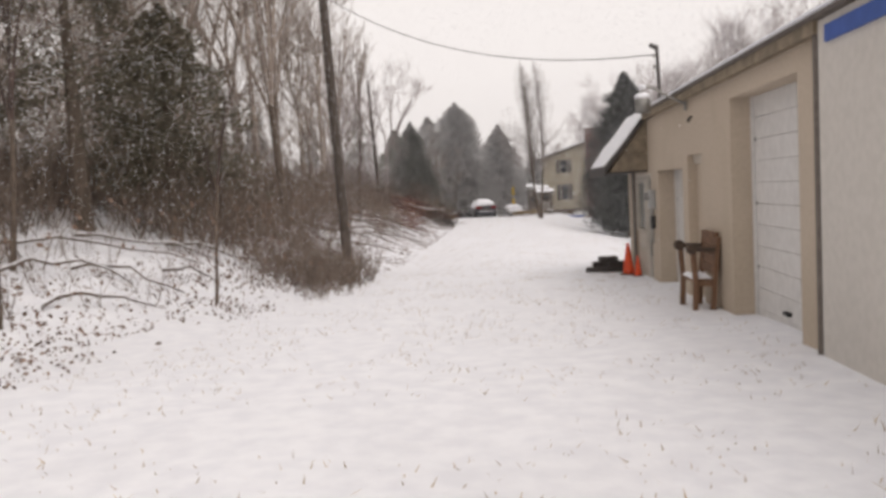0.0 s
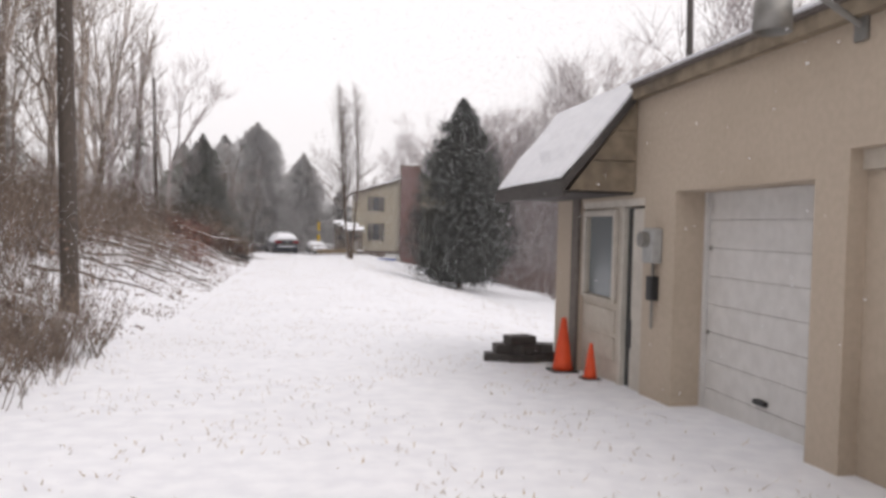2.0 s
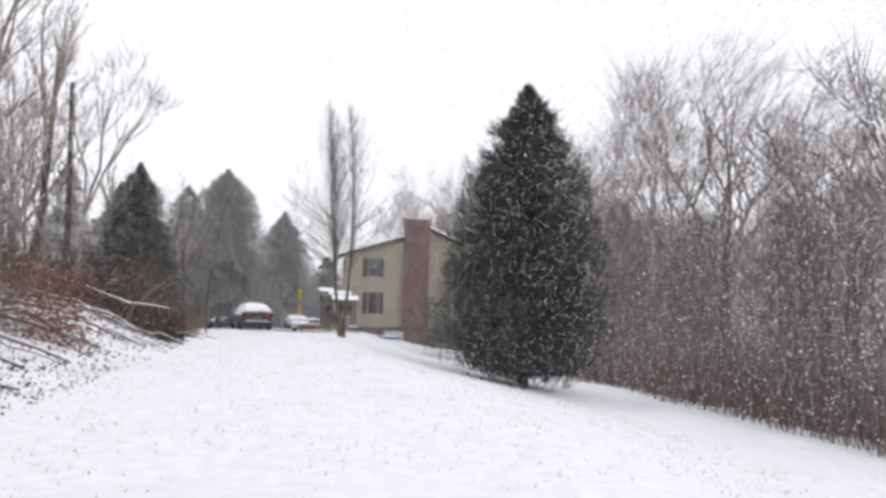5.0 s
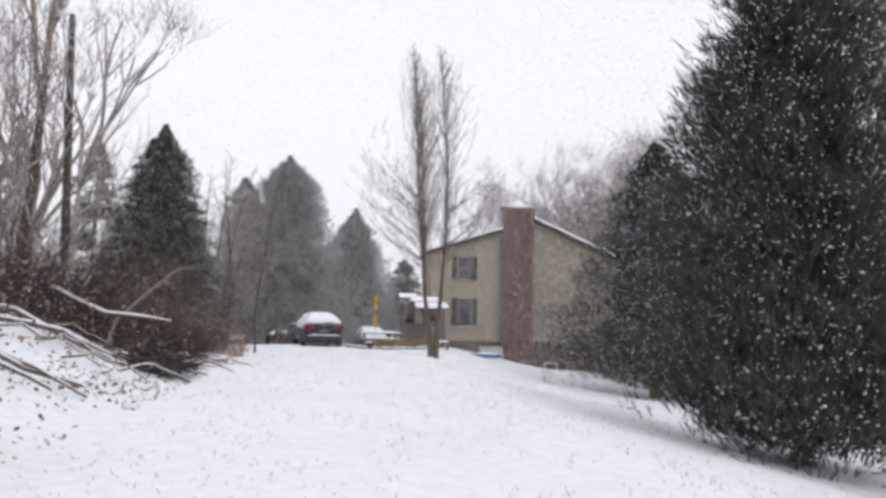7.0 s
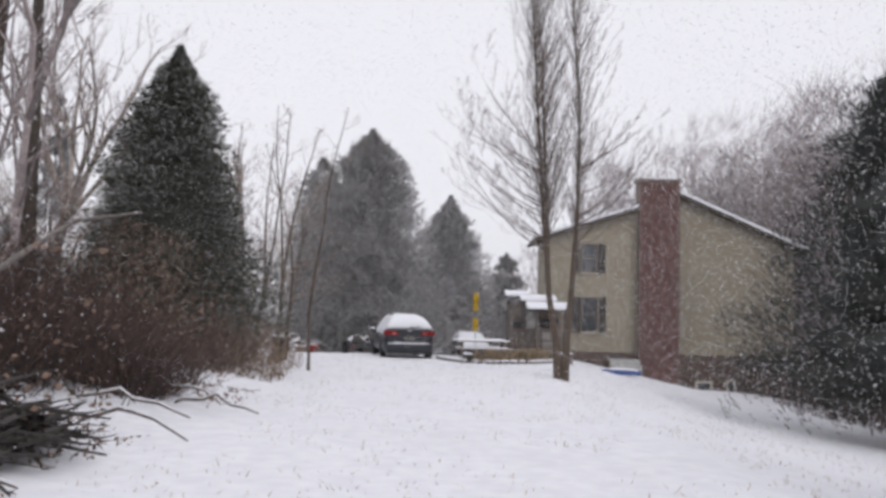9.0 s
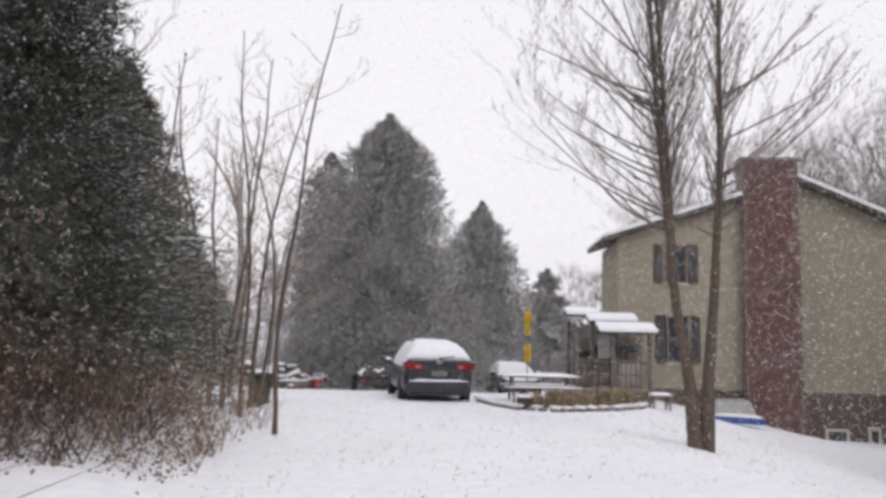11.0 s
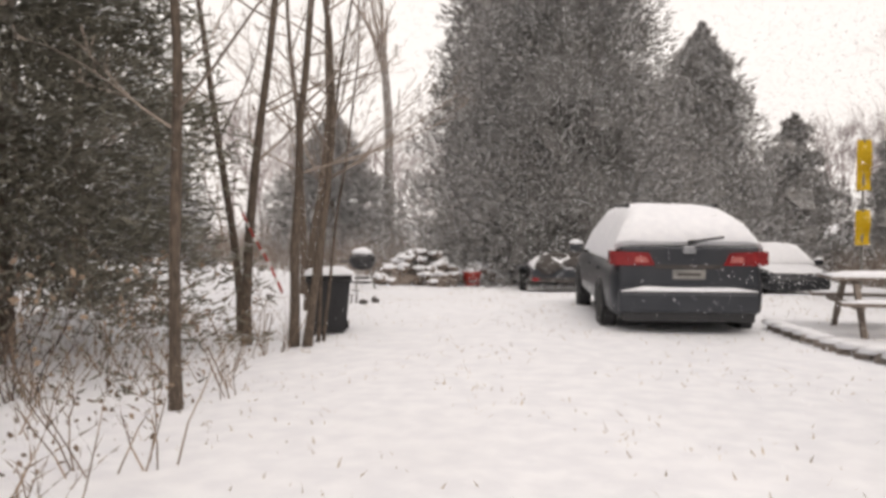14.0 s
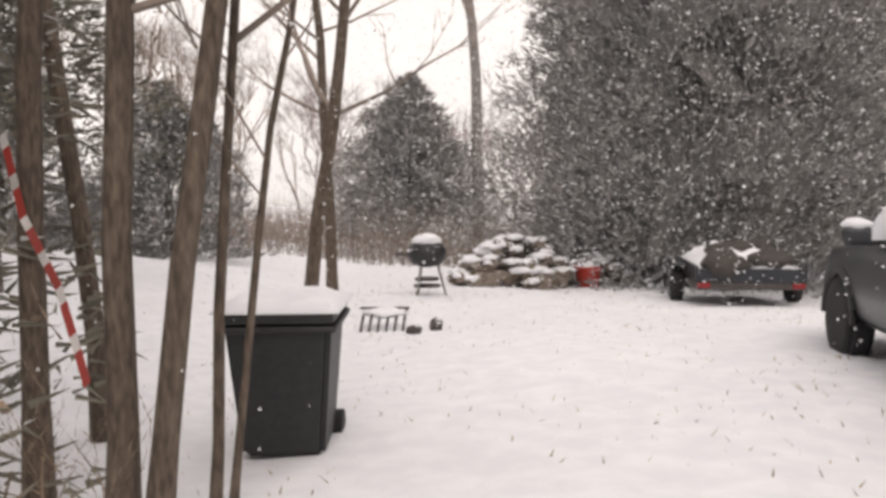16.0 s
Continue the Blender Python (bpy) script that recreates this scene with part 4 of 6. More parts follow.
def car(name, m, label, L, W, H, paint, kind="suv", full=True, snow_rear=True, group="cars parked by the house"):
    """A car that points along +y, its tail at y = 0: hull, cabin, glass, lamps, wheels and lying snow."""
    c = thing(name, m, label, "car", group)
    hw = W / 2
    belt = 0.60 * H if kind == "suv" else 0.64 * H
    sill = 0.21 * H
    suv = kind == "suv"
    st = []
    for f, top, wf in [(0.0, belt * 0.90, 0.86), (0.012, belt * 0.97, 0.93), (0.05, belt, 0.975), (0.2, belt, 1.0), (0.62, belt, 1.0), (0.74, belt * 0.98, 0.99), (0.90, belt * 0.90, 0.96), (0.975, belt * 0.80, 0.88), (1.0, belt * 0.62, 0.78)]:
        w = hw * wf
        st.append((f * L, [(w * 0.9, sill), (w * 0.985, sill + 0.08), (w, sill + (top - sill) * 0.4), (w * 0.99, sill + (top - sill) * 0.75), (w * 0.955, top - 0.03), (w * 0.90, top)]))
    part("body", loft(st), paint, c)
    if kind == "suv":
        cab = [(0.022, belt * 1.19, 0.90, 0.3), (0.07, H * 0.86, 0.80, 0.5), (0.125, H * 0.93, 0.72, 1), (0.2, H * 0.975, 0.70, 1), (0.42, H, 0.70, 1), (0.56, H * 0.96, 0.70, 1), (0.66, H * 0.80, 0.80, 0.5), (0.735, belt - 0.02, 0.90, 0.02)]
    else:
        cab = [(0.10, belt - 0.02, 0.88, 0.02), (0.17, H * 0.84, 0.84, 0.5), (0.24, H * 0.97, 0.76, 1), (0.36, H, 0.75, 1), (0.50, H * 0.98, 0.76, 1), (0.60, H * 0.82, 0.82, 0.5), (0.69, belt - 0.02, 0.88, 0.02)]

    def ring(top, wf, k, off=0.0):
        wb, wt = hw * 0.90 + off, hw * wf * (0.90 if k > 0.4 else 1.0) + off
        b = belt - 0.03
        t = top + off
        wt = wb + (wt - wb) * min(1, (t - b) / (H - b) * 1.15)
        return [(wb, b), (wb + (wt - wb) * 0.35, b + (t - b) * 0.4), (wb + (wt - wb) * 0.75, b + (t - b) * 0.78), (wt * 0.97, t - (t - b) * 0.06), (wt * 0.8, t), (wt * 0.3, t + 0.012 * k)]
    part("cabin", loft([(f * L, ring(t, wf, k)) for f, t, wf, k in cab]), CARGLASS, c, "dark tinted windows")
    # roof skin and snow over roof and rear or front glass
    bm = bmesh.new()
    rows = []
    lo = 0 if snow_rear else 1
    for j, (f, t, wf, k) in enumerate(cab[lo:]):
        r = ring(t, wf, k, 0.02)
        pts = r
        full_r = [(w, z) for w, z in pts] + [(-w, z) for w, z in reversed(pts)]
        rows.append((f * L + (-0.03 if j == 0 else 0), full_r))
    tv, bv = [], []
    for y, r in rows:
        tv.append([bm.verts.new((x * 1.0, y - (0.035 if y < 0.1 * L else 0), z + 0.05 + 0.03 * noise.noise(Vector((x * 3, y * 3, 1))))) for x, z in r])
        bv.append([bm.verts.new((x * 0.985, y, z - 0.015)) for x, z in r])
    n = len(tv[0])
    for a, b in zip(tv, tv[1:]):
        for i in range(n - 1):
            f = bm.faces.new((a[i], a[i + 1], b[i + 1], b[i]))
            f.smooth = True
    for a, b in zip(bv, bv[1:]):
        for i in range(n - 1):
            bm.faces.new((a[i], b[i], b[i + 1], a[i + 1]))
    for a, b, p, q in zip(tv, tv[1:], bv, bv[1:]):
        bm.faces.new((a[0], b[0], q[0], p[0]))
        bm.faces.new((a[-1], p[-1], q[-1], b[-1]))
    for i in range(n - 1):
        bm.faces.new((tv[0][i], bv[0][i], bv[0][i + 1], tv[0][i + 1]))
        bm.faces.new((tv[-1][i], tv[-1][i + 1], bv[-1][i + 1], bv[-1][i]))
    bmesh.ops.recalc_face_normals(bm, faces=bm.faces[:])
    part("snow_blanket", bm, SNOW, c, "snow over roof and glass")
    # bonnet snow
    bm = bmesh.new()
    gridv = []
    for j in range(9):
        f = 0.72 + 0.24 * j / 8
        top = np.interp(f, [0.62, 0.74, 0.90, 0.975], [belt, belt * 0.98, belt * 0.90, belt * 0.80])
        gridv.append([bm.verts.new((hw * (0.86 - 0.25 * max(0, f - 0.88) / 0.1) * (i / 4 - 1), f * L, top + (0.055 if 0 < i < 8 and 0 < j < 8 else -0.01) + 0.02 * noise.noise(Vector((i * 0.8, j * 0.8, 2))))) for i in range(9)])
    for j in range(8):
        for i in range(8):
            f = bm.faces.new((gridv[j][i], gridv[j][i + 1], gridv[j + 1][i + 1], gridv[j + 1][i]))
            f.smooth = True
    part("bonnet_snow", bm, SNOW, c)
    # wheels
    for wy in (0.19 * L, 0.80 * L):
        for s in (-1, 1):
            w = new("wheel")
            w.parent = c
            R = 0.205 * H
            x0 = s * (hw - 0.20)
            x1 = s * (hw + 0.005)
            bm = bmesh.new()
            prof = [(R * 0.68, 0.0), (R * 0.95, 0.0), (R, 0.04), (R, 0.165), (R * 0.95, 0.205), (R * 0.68, 0.205)]
            lathe(bm, prof, 22)
            bmesh.ops.transform(bm, matrix=Matrix.Translation((min(x0, x1), wy, R)) @ Matrix.Rotation(radians(90), 4, "Y"), verts=bm.verts[:])
            part("tyre", bm, RUBBER, w)
            bm = bmesh.new()
            cyl(bm, (s * (hw - 0.05), wy, R), (s * (hw - 0.012), wy, R), R * 0.3, R * 0.25, 12)
            for k in range(5):
                a = 2 * math.pi * k / 5
                cyl(bm, (s * (hw - 0.03), wy, R), (s * (hw - 0.03), wy + R * 0.66 * math.cos(a), R + R * 0.66 * math.sin(a)), 0.035, 0.028, 6)
            part("rim", bm, SILVER, w)
            # arch lip
            bm = bmesh.new()
            prev = None
            for k in range(13):
                a = math.pi * k / 12
                q = Vector((s * (hw - 0.01), wy + R * 1.15 * math.cos(a), R + R * 1.15 * math.sin(a)))
                if prev is not None:
                    cyl(bm, prev, q, 0.03, 0.03, 6)
                prev = q
            part("arch_trim", bm, BLACKPL, c)
            bm = bmesh.new()
            cyl(bm, (s * (hw - 0.03), wy, R), (s * (hw - 0.16), wy, R), R * 1.1, R * 1.1, 20)
            part("wheel_well", bm, BLACKPL, c)
    # tail
    zt = belt * (1.09 if suv else 0.86)
    bt = belt * (0.66 if suv else 0.50)
    for s in (-1, 1):
        bm = bmesh.new()
        prism(bm, [(s * hw * 0.42, zt - 0.13), (s * hw * 0.925, zt - 0.13), (s * hw * 0.95, zt + 0.05), (s * hw * 0.50, zt + 0.03)], "y", -0.028, 0.12)
        t_ = part("tail_lamp", bm, REDLENS, c, "red tail lamp")
        part("side_lens", boxm(min(s * hw * 0.925, s * hw * 0.985), max(s * hw * 0.925, s * hw * 0.985), 0.0, 0.22, zt - 0.12, zt + 0.05, 0.012), REDLENS, t_)
        bm = bmesh.new()
        prism(bm, [(s * hw * 0.50, zt - 0.09), (s * hw * 0.68, zt - 0.09), (s * hw * 0.66, zt - 0.02), (s * hw * 0.54, zt - 0.02)], "y", -0.036, -0.029)
        part("reflector", bm, PINKLENS, t_)
        part("headlamp", boxm(min(s * hw * 0.45, s * hw * 0.8), max(s * hw * 0.45, s * hw * 0.8), L * 0.955, L * 0.992, belt * 0.62, belt * 0.76, 0.03), WINGLASS, c)
        mz = belt - 0.01
        mm = new("door_mirror")
        mm.parent = c
        part("housing", boxm(min(s * (hw + 0.02), s * (hw + 0.22)), max(s * (hw + 0.02), s * (hw + 0.22)), 0.615 * L, 0.615 * L + 0.13, mz, mz + 0.15, 0.04), paint, mm)
        part("stalk", boxm(min(s * (hw * 0.88), s * (hw + 0.05)), max(s * (hw * 0.88), s * (hw + 0.05)), 0.62 * L, 0.62 * L + 0.06, mz, mz + 0.04), BLACKPL, mm)
        bm = bmesh.new()
        lump(bm, (s * (hw + 0.12), 0.615 * L + 0.065, mz + 0.16), (0.11, 0.08, 0.05), 3)
        part("snow_cap", bm, SNOW, mm)
        for f0, _ in ((0.20, 0.40), (0.41, 0.60)):
            part("door_handle", boxm(min(s * hw * 0.99, s * (hw + 0.02)), max(s * hw * 0.99, s * (hw + 0.02)), f0 * L + 0.05, f0 * L + 0.25, belt * 0.86, belt * 0.89, 0.008), paint, c)
    part("bumper", boxm(-hw * 0.88, hw * 0.88, -0.075, 0.05, sill + 0.05, bt, 0.05), paint, c)
    bm = bmesh.new()
    snow_cap(bm, -hw * 0.84, hw * 0.84, -0.085, 0.03, bt, 0.06, 12, 3, 5)
    part("bumper_snow", bm, SNOW, c)
    part("lower_valance", boxm(-hw * 0.82, hw * 0.82, -0.05, 0.1, sill - 0.06, sill + 0.06, 0.02), BLACKPL, c)
    pl = part("number_plate", boxm(-0.2, 0.2, -0.035, -0.02, zt - 0.30, zt - 0.18, 0.004), GALV, c, "dirty pale number plate")
    part("plate_bar", boxm(-0.14, 0.14, -0.039, -0.036, zt - 0.255, zt - 0.225), FASCIA, pl)
    part("boot_trim", boxm(-hw * 0.42, hw * 0.42, -0.03, 0.03, zt - 0.17, zt - 0.12, 0.008), FASCIA, c)
    if kind == "suv":
        bm = bmesh.new()
        cyl(bm, (0.02, 0.02, belt * 1.2 + 0.05), (0.44, 0.06, belt * 1.2 + 0.11), 0.016, 0.012, 6)
        cyl(bm, (0.0, 0.01, belt * 1.2 + 0.04), (0.10, 0.02, belt * 1.2 + 0.06), 0.03, 0.02, 8)
        part("rear_wiper", bm, BLACKPL, c)
        part("tailgate", boxm(-hw * 0.86, hw * 0.86, -0.02, 0.12, belt * 0.66 + 0.07, belt * 1.19, 0.03), paint, c)
        part("badge", boxm(-0.08, 0.08, -0.045, -0.028, zt + 0.02, zt + 0.12, 0.02), SILVER, c, "dull metal badge")
        for s in (-1, 1):
            part("roof_rail", cylm((s * hw * 0.60, 0.2 * L, H + 0.03), (s * hw * 0.60, 0.5 * L, H + 0.04), 0.022, 0.022, 8), BLACKPL, c)
    return c


car("parked_suv", pose(-0.90, 69.6, ground_z(-1.2, 71.8) - 0.13, 0, 0, 12), "dark grey SUV parked on snow, its glass under snow", 4.95, 1.97, 1.74, CARGREY, "suv")
trl = thing("utility_trailer", pose(-3.5, 77.4, ground_z(-3.5, 78.4) - 0.02, 0, 0, 14), "low dark utility trailer heaped with lumpy snow", "trailer")
part("bed", boxm(-0.75, 0.75, 0, 2.3, 0.32, 0.42, 0.02), FASCIA, trl)
for s in (-1, 1):
    part("side_board", boxm(min(s * 0.75, s * 0.71), max(s * 0.75, s * 0.71), 0, 2.3, 0.424, 0.66, 0.008), CARGREY, trl)
    part("mudguard", boxm(min(s * 0.76, s * 0.98), max(s * 0.76, s * 0.98), 0.8, 1.5, 0.58, 0.63, 0.02), CARGREY, trl)
    bm = bmesh.new()
    lathe(bm, [(0.14, 0.0), (0.26, 0.0), (0.28, 0.04), (0.28, 0.13), (0.26, 0.17), (0.14, 0.17)], 18)
    bmesh.ops.transform(bm, matrix=Matrix.Translation((s * 0.78 if s > 0 else s * 0.95, 1.15, 0.28)) @ Matrix.Rotation(radians(90), 4, "Y"), verts=bm.verts[:])
    part("wheel", bm, RUBBER, trl)
    part("rear_lamp", boxm(min(s * 0.55, s * 0.72), max(s * 0.55, s * 0.72), -0.03, -0.002, 0.34, 0.42, 0.006), REDLENS, trl)
part("tail_board", boxm(-0.70, 0.70, -0.0, 0.04, 0.424, 0.62, 0.008), CARGREY, trl)
part("drawbar", cylm((0, 2.3, 0.37), (0, 3.3, 0.37), 0.04, n=8), FASCIA, trl)
bm = bmesh.new()
snow_cap(bm, -0.72, 0.72, 0.04, 2.25, 0.56, 0.30, 14, 20, 11)
for v in bm.verts:
    if v.co.z > 0.57:
        v.co.z += 0.16 * noise.noise(Vector((v.co.x * 3.2, v.co.y * 3.2, 5))) + 0.07 * noise.noise(Vector((v.co.x * 9, v.co.y * 9, 2)))
part("snow_mound", bm, SNOW, trl)
for k, (lx, ly, lz, w, h) in enumerate([(-0.35, 0.12, 0.66, 0.3, 0.22), (0.3, 0.3, 0.7, 0.35, 0.18), (-0.1, 0.9, 0.82, 0.4, 0.14), (0.42, 1.4, 0.78, 0.25, 0.2)]):
    bm = bmesh.new()
    lump(bm, (lx, ly, lz), (w, 0.3, h), k + 3, 2, 0.5)
    part("load", bm, FASCIA, trl, "dark lumpy load under snow")
car("parked_hatchback", pose(1.3, 84.6, ground_z(1.7, 82.3) - 0.10, 0, 0, 190), "black car with snowy windscreen parked near the porch", 4.2, 1.75, 1.36, CARDARK, "sedan")

# ---------- bin, grill, firewood, bucket ----------
bin_ = thing("wheelie_bin", pose(-5.80, 69.6, ground_z(-5.80, 69.6) - 0.03, 0, 0, 25) @ Matrix.Diagonal((1.05, 1.05, 0.86, 1)), "black wheeled rubbish bin with snow on its lid", "bin")
bm = bmesh.new()
r0 = [bm.verts.new(p) for p in [(-0.22, -0.24, 0.06), (0.22, -0.24, 0.06), (0.22, 0.25, 0.06), (-0.22, 0.25, 0.06)]]
r1 = [bm.verts.new(p) for p in [(-0.28, -0.33, 0.94), (0.28, -0.33, 0.94), (0.28, 0.33, 0.98), (-0.28, 0.33, 0.98)]]
for i in range(4):
    bm.faces.new((r0[i], r0[(i + 1) % 4], r1[(i + 1) % 4], r1[i]))
bm.faces.new(r0[::-1])
bm.faces.new(r1)
bmesh.ops.bevel(bm, geom=bm.edges[:], offset=0.03, segments=2, affect="EDGES")
part("tub", bm, BLACKPL, bin_)
part("rim", boxm(-0.31, 0.31, -0.36, 0.36, 0.90, 0.945, 0.015), BLACKPL, bin_)
part("lid", boxm(-0.30, 0.30, -0.38, 0.36, 0.96, 1.03, 0.025), BLACKPL, bin_)
part("handle_bar", cylm((-0.2, 0.40, 0.95), (0.2, 0.40, 0.95), 0.016, n=8), BLACKPL, bin_)
for s in (-1, 1):
    part("wheel", cylm((s * 0.2, 0.27, 0.10), (s * 0.27, 0.27, 0.10), 0.1, n=16), RUBBER, bin_)
bm = bmesh.new()
snow_cap(bm, -0.33, 0.33, -0.40, 0.37, 1.03, 0.11, 10, 10, 4)
part("snow_cap", bm, SNOW, bin_)

gz = ground_z(-8.65, 77.6)
grill = thing("kettle_grill", pose(-8.65, 77.65, gz) @ Matrix.Diagonal((1.2, 1.2, 1.12, 1)), "black kettle barbecue with a cap of snow", "barbecue")
bm = bmesh.new()
lathe(bm, [(0.05, 0.42), (0.2, 0.46), (0.27, 0.56), (0.285, 0.64), (0.27, 0.72), (0.18, 0.80), (0.03, 0.83)], 20)
part("kettle", bm, BLACKPL, grill)
for k in range(3):
    a = 2 * math.pi * k / 3 + 0.4
    part("leg", cylm((0.15 * math.cos(a), 0.15 * math.sin(a), 0.48), (0.28 * math.cos(a), 0.28 * math.sin(a), -0.05), 0.018, n=8), GALV, grill)
bm = bmesh.new()
lump(bm, (0, 0, 0.83), (0.22, 0.22, 0.11), 5)
part("snow_cap", bm, SNOW, grill)
part("side_shelf", boxm(-0.46, -0.26, -0.14, 0.14, 0.60, 0.63, 0.006), FASCIA, grill)
part("ash_pan", cylm((0, 0, 0.22), (0, 0, 0.26), 0.17, 0.17, 16), FASCIA, grill)
part("lower_shelf", cylm((0, 0, 0.12), (0, 0, 0.15), 0.20, 0.20, 16), FASCIA, grill)

def log_heap(m, n, w, d, h, seed, label):
    """Logs lying crosswise in a mound, with snow on the upper ones."""
    ob = thing("firewood_pile", m, label, "firewood", "firewood piles")
    rng = random.Random(seed)
    for k in range(n):
        lx, ly = rng.uniform(-w, w), rng.uniform(-d, d)
        top = max(0.06, h * (1 - (lx / w / 1.12) ** 2) * (1 - (ly / d / 1.12) ** 2))
        lz = top * (0.25 + 0.7 * rng.random() ** 0.5)
        a = rng.uniform(0, math.pi)
        v = Vector((math.cos(a), math.sin(a), rng.uniform(-0.25, 0.25))) * rng.uniform(0.18, 0.28)
        r = rng.uniform(0.06, 0.12)
        p = Vector((lx, ly, lz))
        part("log", cylm(p - v, p + v, r, r * rng.uniform(0.8, 1), n=8), ROTWOOD if k % 3 else BARK, ob)
        if lz > top * 0.80:
            bm = bmesh.new()
            lump(bm, (lx, ly, lz + r * 0.8), (abs(v.x) * 0.8 + 0.1, abs(v.y) * 0.8 + 0.1, 0.07), k, 2, 0.4)
            part("snow_patch", bm, SNOW, ob)
    return ob


log_heap(pose(-8.3, 81.4, ground_z(-8.3, 81.4)), 130, 1.15, 1.1, 1.12, 5, "heap of split logs half covered with snow")
log_heap(pose(-6.75, 82.5, ground_z(-6.75, 82.5)), 36, 0.55, 0.55, 0.68, 6, "small snowy log heap behind a red tub")
bk = thing("red_bucket", pose(-6.8, 81.7, ground_z(-6.8, 81.7)), "red plastic tub with snow on top", "bucket")
bm = bmesh.new()
lathe(bm, [(0.22, 0), (0.28, 0.40), (0.29, 0.44), (0.26, 0.44)], 18)
part("tub", bm, REDPL, bk)
bm = bmesh.new()
lump(bm, (0, 0, 0.44), (0.26, 0.26, 0.12), 2)
part("snow_cap", bm, SNOW, bk)

rack = thing("wire_rack", pose(-7.5, 73.9, ground_z(-7.5, 73.9) + 0.05, 14, 0, 24), "dark wire rack half sunk in snow", "rack")
for k in range(6):
    x = -0.25 + 0.1 * k
    bm = bmesh.new()
    cyl(bm, (x, -0.18, -0.02), (x + 0.02, 0.0, 0.10), 0.017, 0.017, 6)
    cyl(bm, (x + 0.02, 0.0, 0.10), (x + 0.04, 0.3, 0.11), 0.017, 0.014, 6)
    part("wire", bm, FASCIA, rack)
for y, z in ((-0.18, -0.02), (0.3, 0.11)):
    part("rim", cylm((-0.29, y, z), (0.32, y, z), 0.016, n=6), FASCIA, rack)
bm = bmesh.new()
lump(bm, (0.02, 0.14, 0.11), (0.26, 0.13, 0.06), 6, 2, 0.5)
part("snow_cap", bm, SNOW, rack)
for k, (x, y, w) in enumerate(((-6.98, 73.7, 0.10), (-6.82, 73.95, 0.08), (-6.95, 74.25, 0.09))):
    bm = bmesh.new()
    lump(bm, (0, 0, 0.03), (w, w * 0.8, w * 0.8), k + 2, 2, 0.4)
    rock = thing("rock", pose(x, y, ground_z(x, y)), "small dark rock poking through the snow", "rock", "rocks near the bin")
    part("stone", bm, FASCIA, rock)
    bm = bmesh.new()
    lump(bm, (0.01, 0.01, 0.03 + w * 0.6), (w * 0.7, w * 0.6, w * 0.25), k + 5, 1, 0.4)
    part("snow_cap", bm, SNOW, rock)

# ---------- garden by the porch ----------
rngb = random.Random(9)
bord = thing("flower_bed_edging", pose(0, 0, 0), "curved row of grey edging stones capped with snow", "edging")
BP = [(0.2, 70.4), (0.6, 68.8), (1.15, 67.55), (2.0, 67.35), (2.9, 67.7), (3.6, 68.2), (4.3, 69.0), (4.7, 70.0)]
for (ax, ay), (bx, by) in zip(BP, BP[1:]):
    n = int(math.hypot(bx - ax, by - ay) / 0.24)
    for k in range(n):
        x, y = ax + (bx - ax) * k / n, ay + (by - ay) * k / n
        bm = bmesh.new()
        lump(bm, (x, y, ground_z(x, y) + 0.03), (0.13, 0.10, 0.085), rngb.random() * 9, 1, 0.5)
        part("stone", bm, STONE, bord)
bm = bmesh.new()
for (ax, ay), (bx, by) in zip(BP, BP[1:]):
    n = int(math.hypot(bx - ax, by - ay) / 0.3)
    for k in range(n):
        x, y = ax + (bx - ax) * k / n, ay + (by - ay) * k / n
        lump(bm, (x, y, ground_z(x, y) + 0.105), (0.18, 0.15, 0.045), rngb.random() * 9, 1, 0.4)
tagged(part("snow_topping", bm, SNOW, bord), kind="stuff")


def grass_clump(x, y, h, w, seed, label):
    rng = np.random.default_rng(seed)
    n = 420
    p = np.stack([x + rng.normal(0, w * 0.35, n), y + rng.normal(0, w * 0.35, n), np.full(n, ground_z(x, y))], 1)
    a = rng.uniform(0, 2 * np.pi, n)
    hh = h * rng.uniform(0.55, 1.15, n)
    out = np.stack([np.cos(a), np.sin(a), np.zeros(n)], 1) * (w * rng.uniform(0.1, 0.8, n))[:, None]
    mid = p + out * 0.4 + np.stack([0 * hh, 0 * hh, hh * 0.7], 1)
    tip = p + out + np.stack([0 * hh, 0 * hh, hh * rng.uniform(0.55, 1.0, n)], 1)
    sd = np.stack([-np.sin(a), np.cos(a), np.zeros(n)], 1) * 0.009
    vs = np.stack([p - sd, p + sd, mid + sd, mid - sd, tip], 1).reshape(-1, 3)
    b = np.arange(n) * 5
    fs = np.stack([b, b + 1, b + 2, b + 3], 1).tolist() + np.stack([b + 3, b + 2, b + 4], 1).tolist()
    ob = py_ob("ornamental_grass", vs.tolist(), fs, DRYGRASS)
    tagged(ob, label, "grass clump", "grass clumps in the bed")


for k, (x, y, h, w) in enumerate([(2.15, 68.3, 0.55, 0.5), (2.7, 68.5, 0.5, 0.45), (3.4, 68.8, 0.6, 0.5), (4.0, 69.6, 0.6, 0.5), (1.6, 68.2, 0.4, 0.35)]):
    grass_clump(x, y, h, w, 50 + k, "clump of dry straw-coloured ornamental grass in the bed")

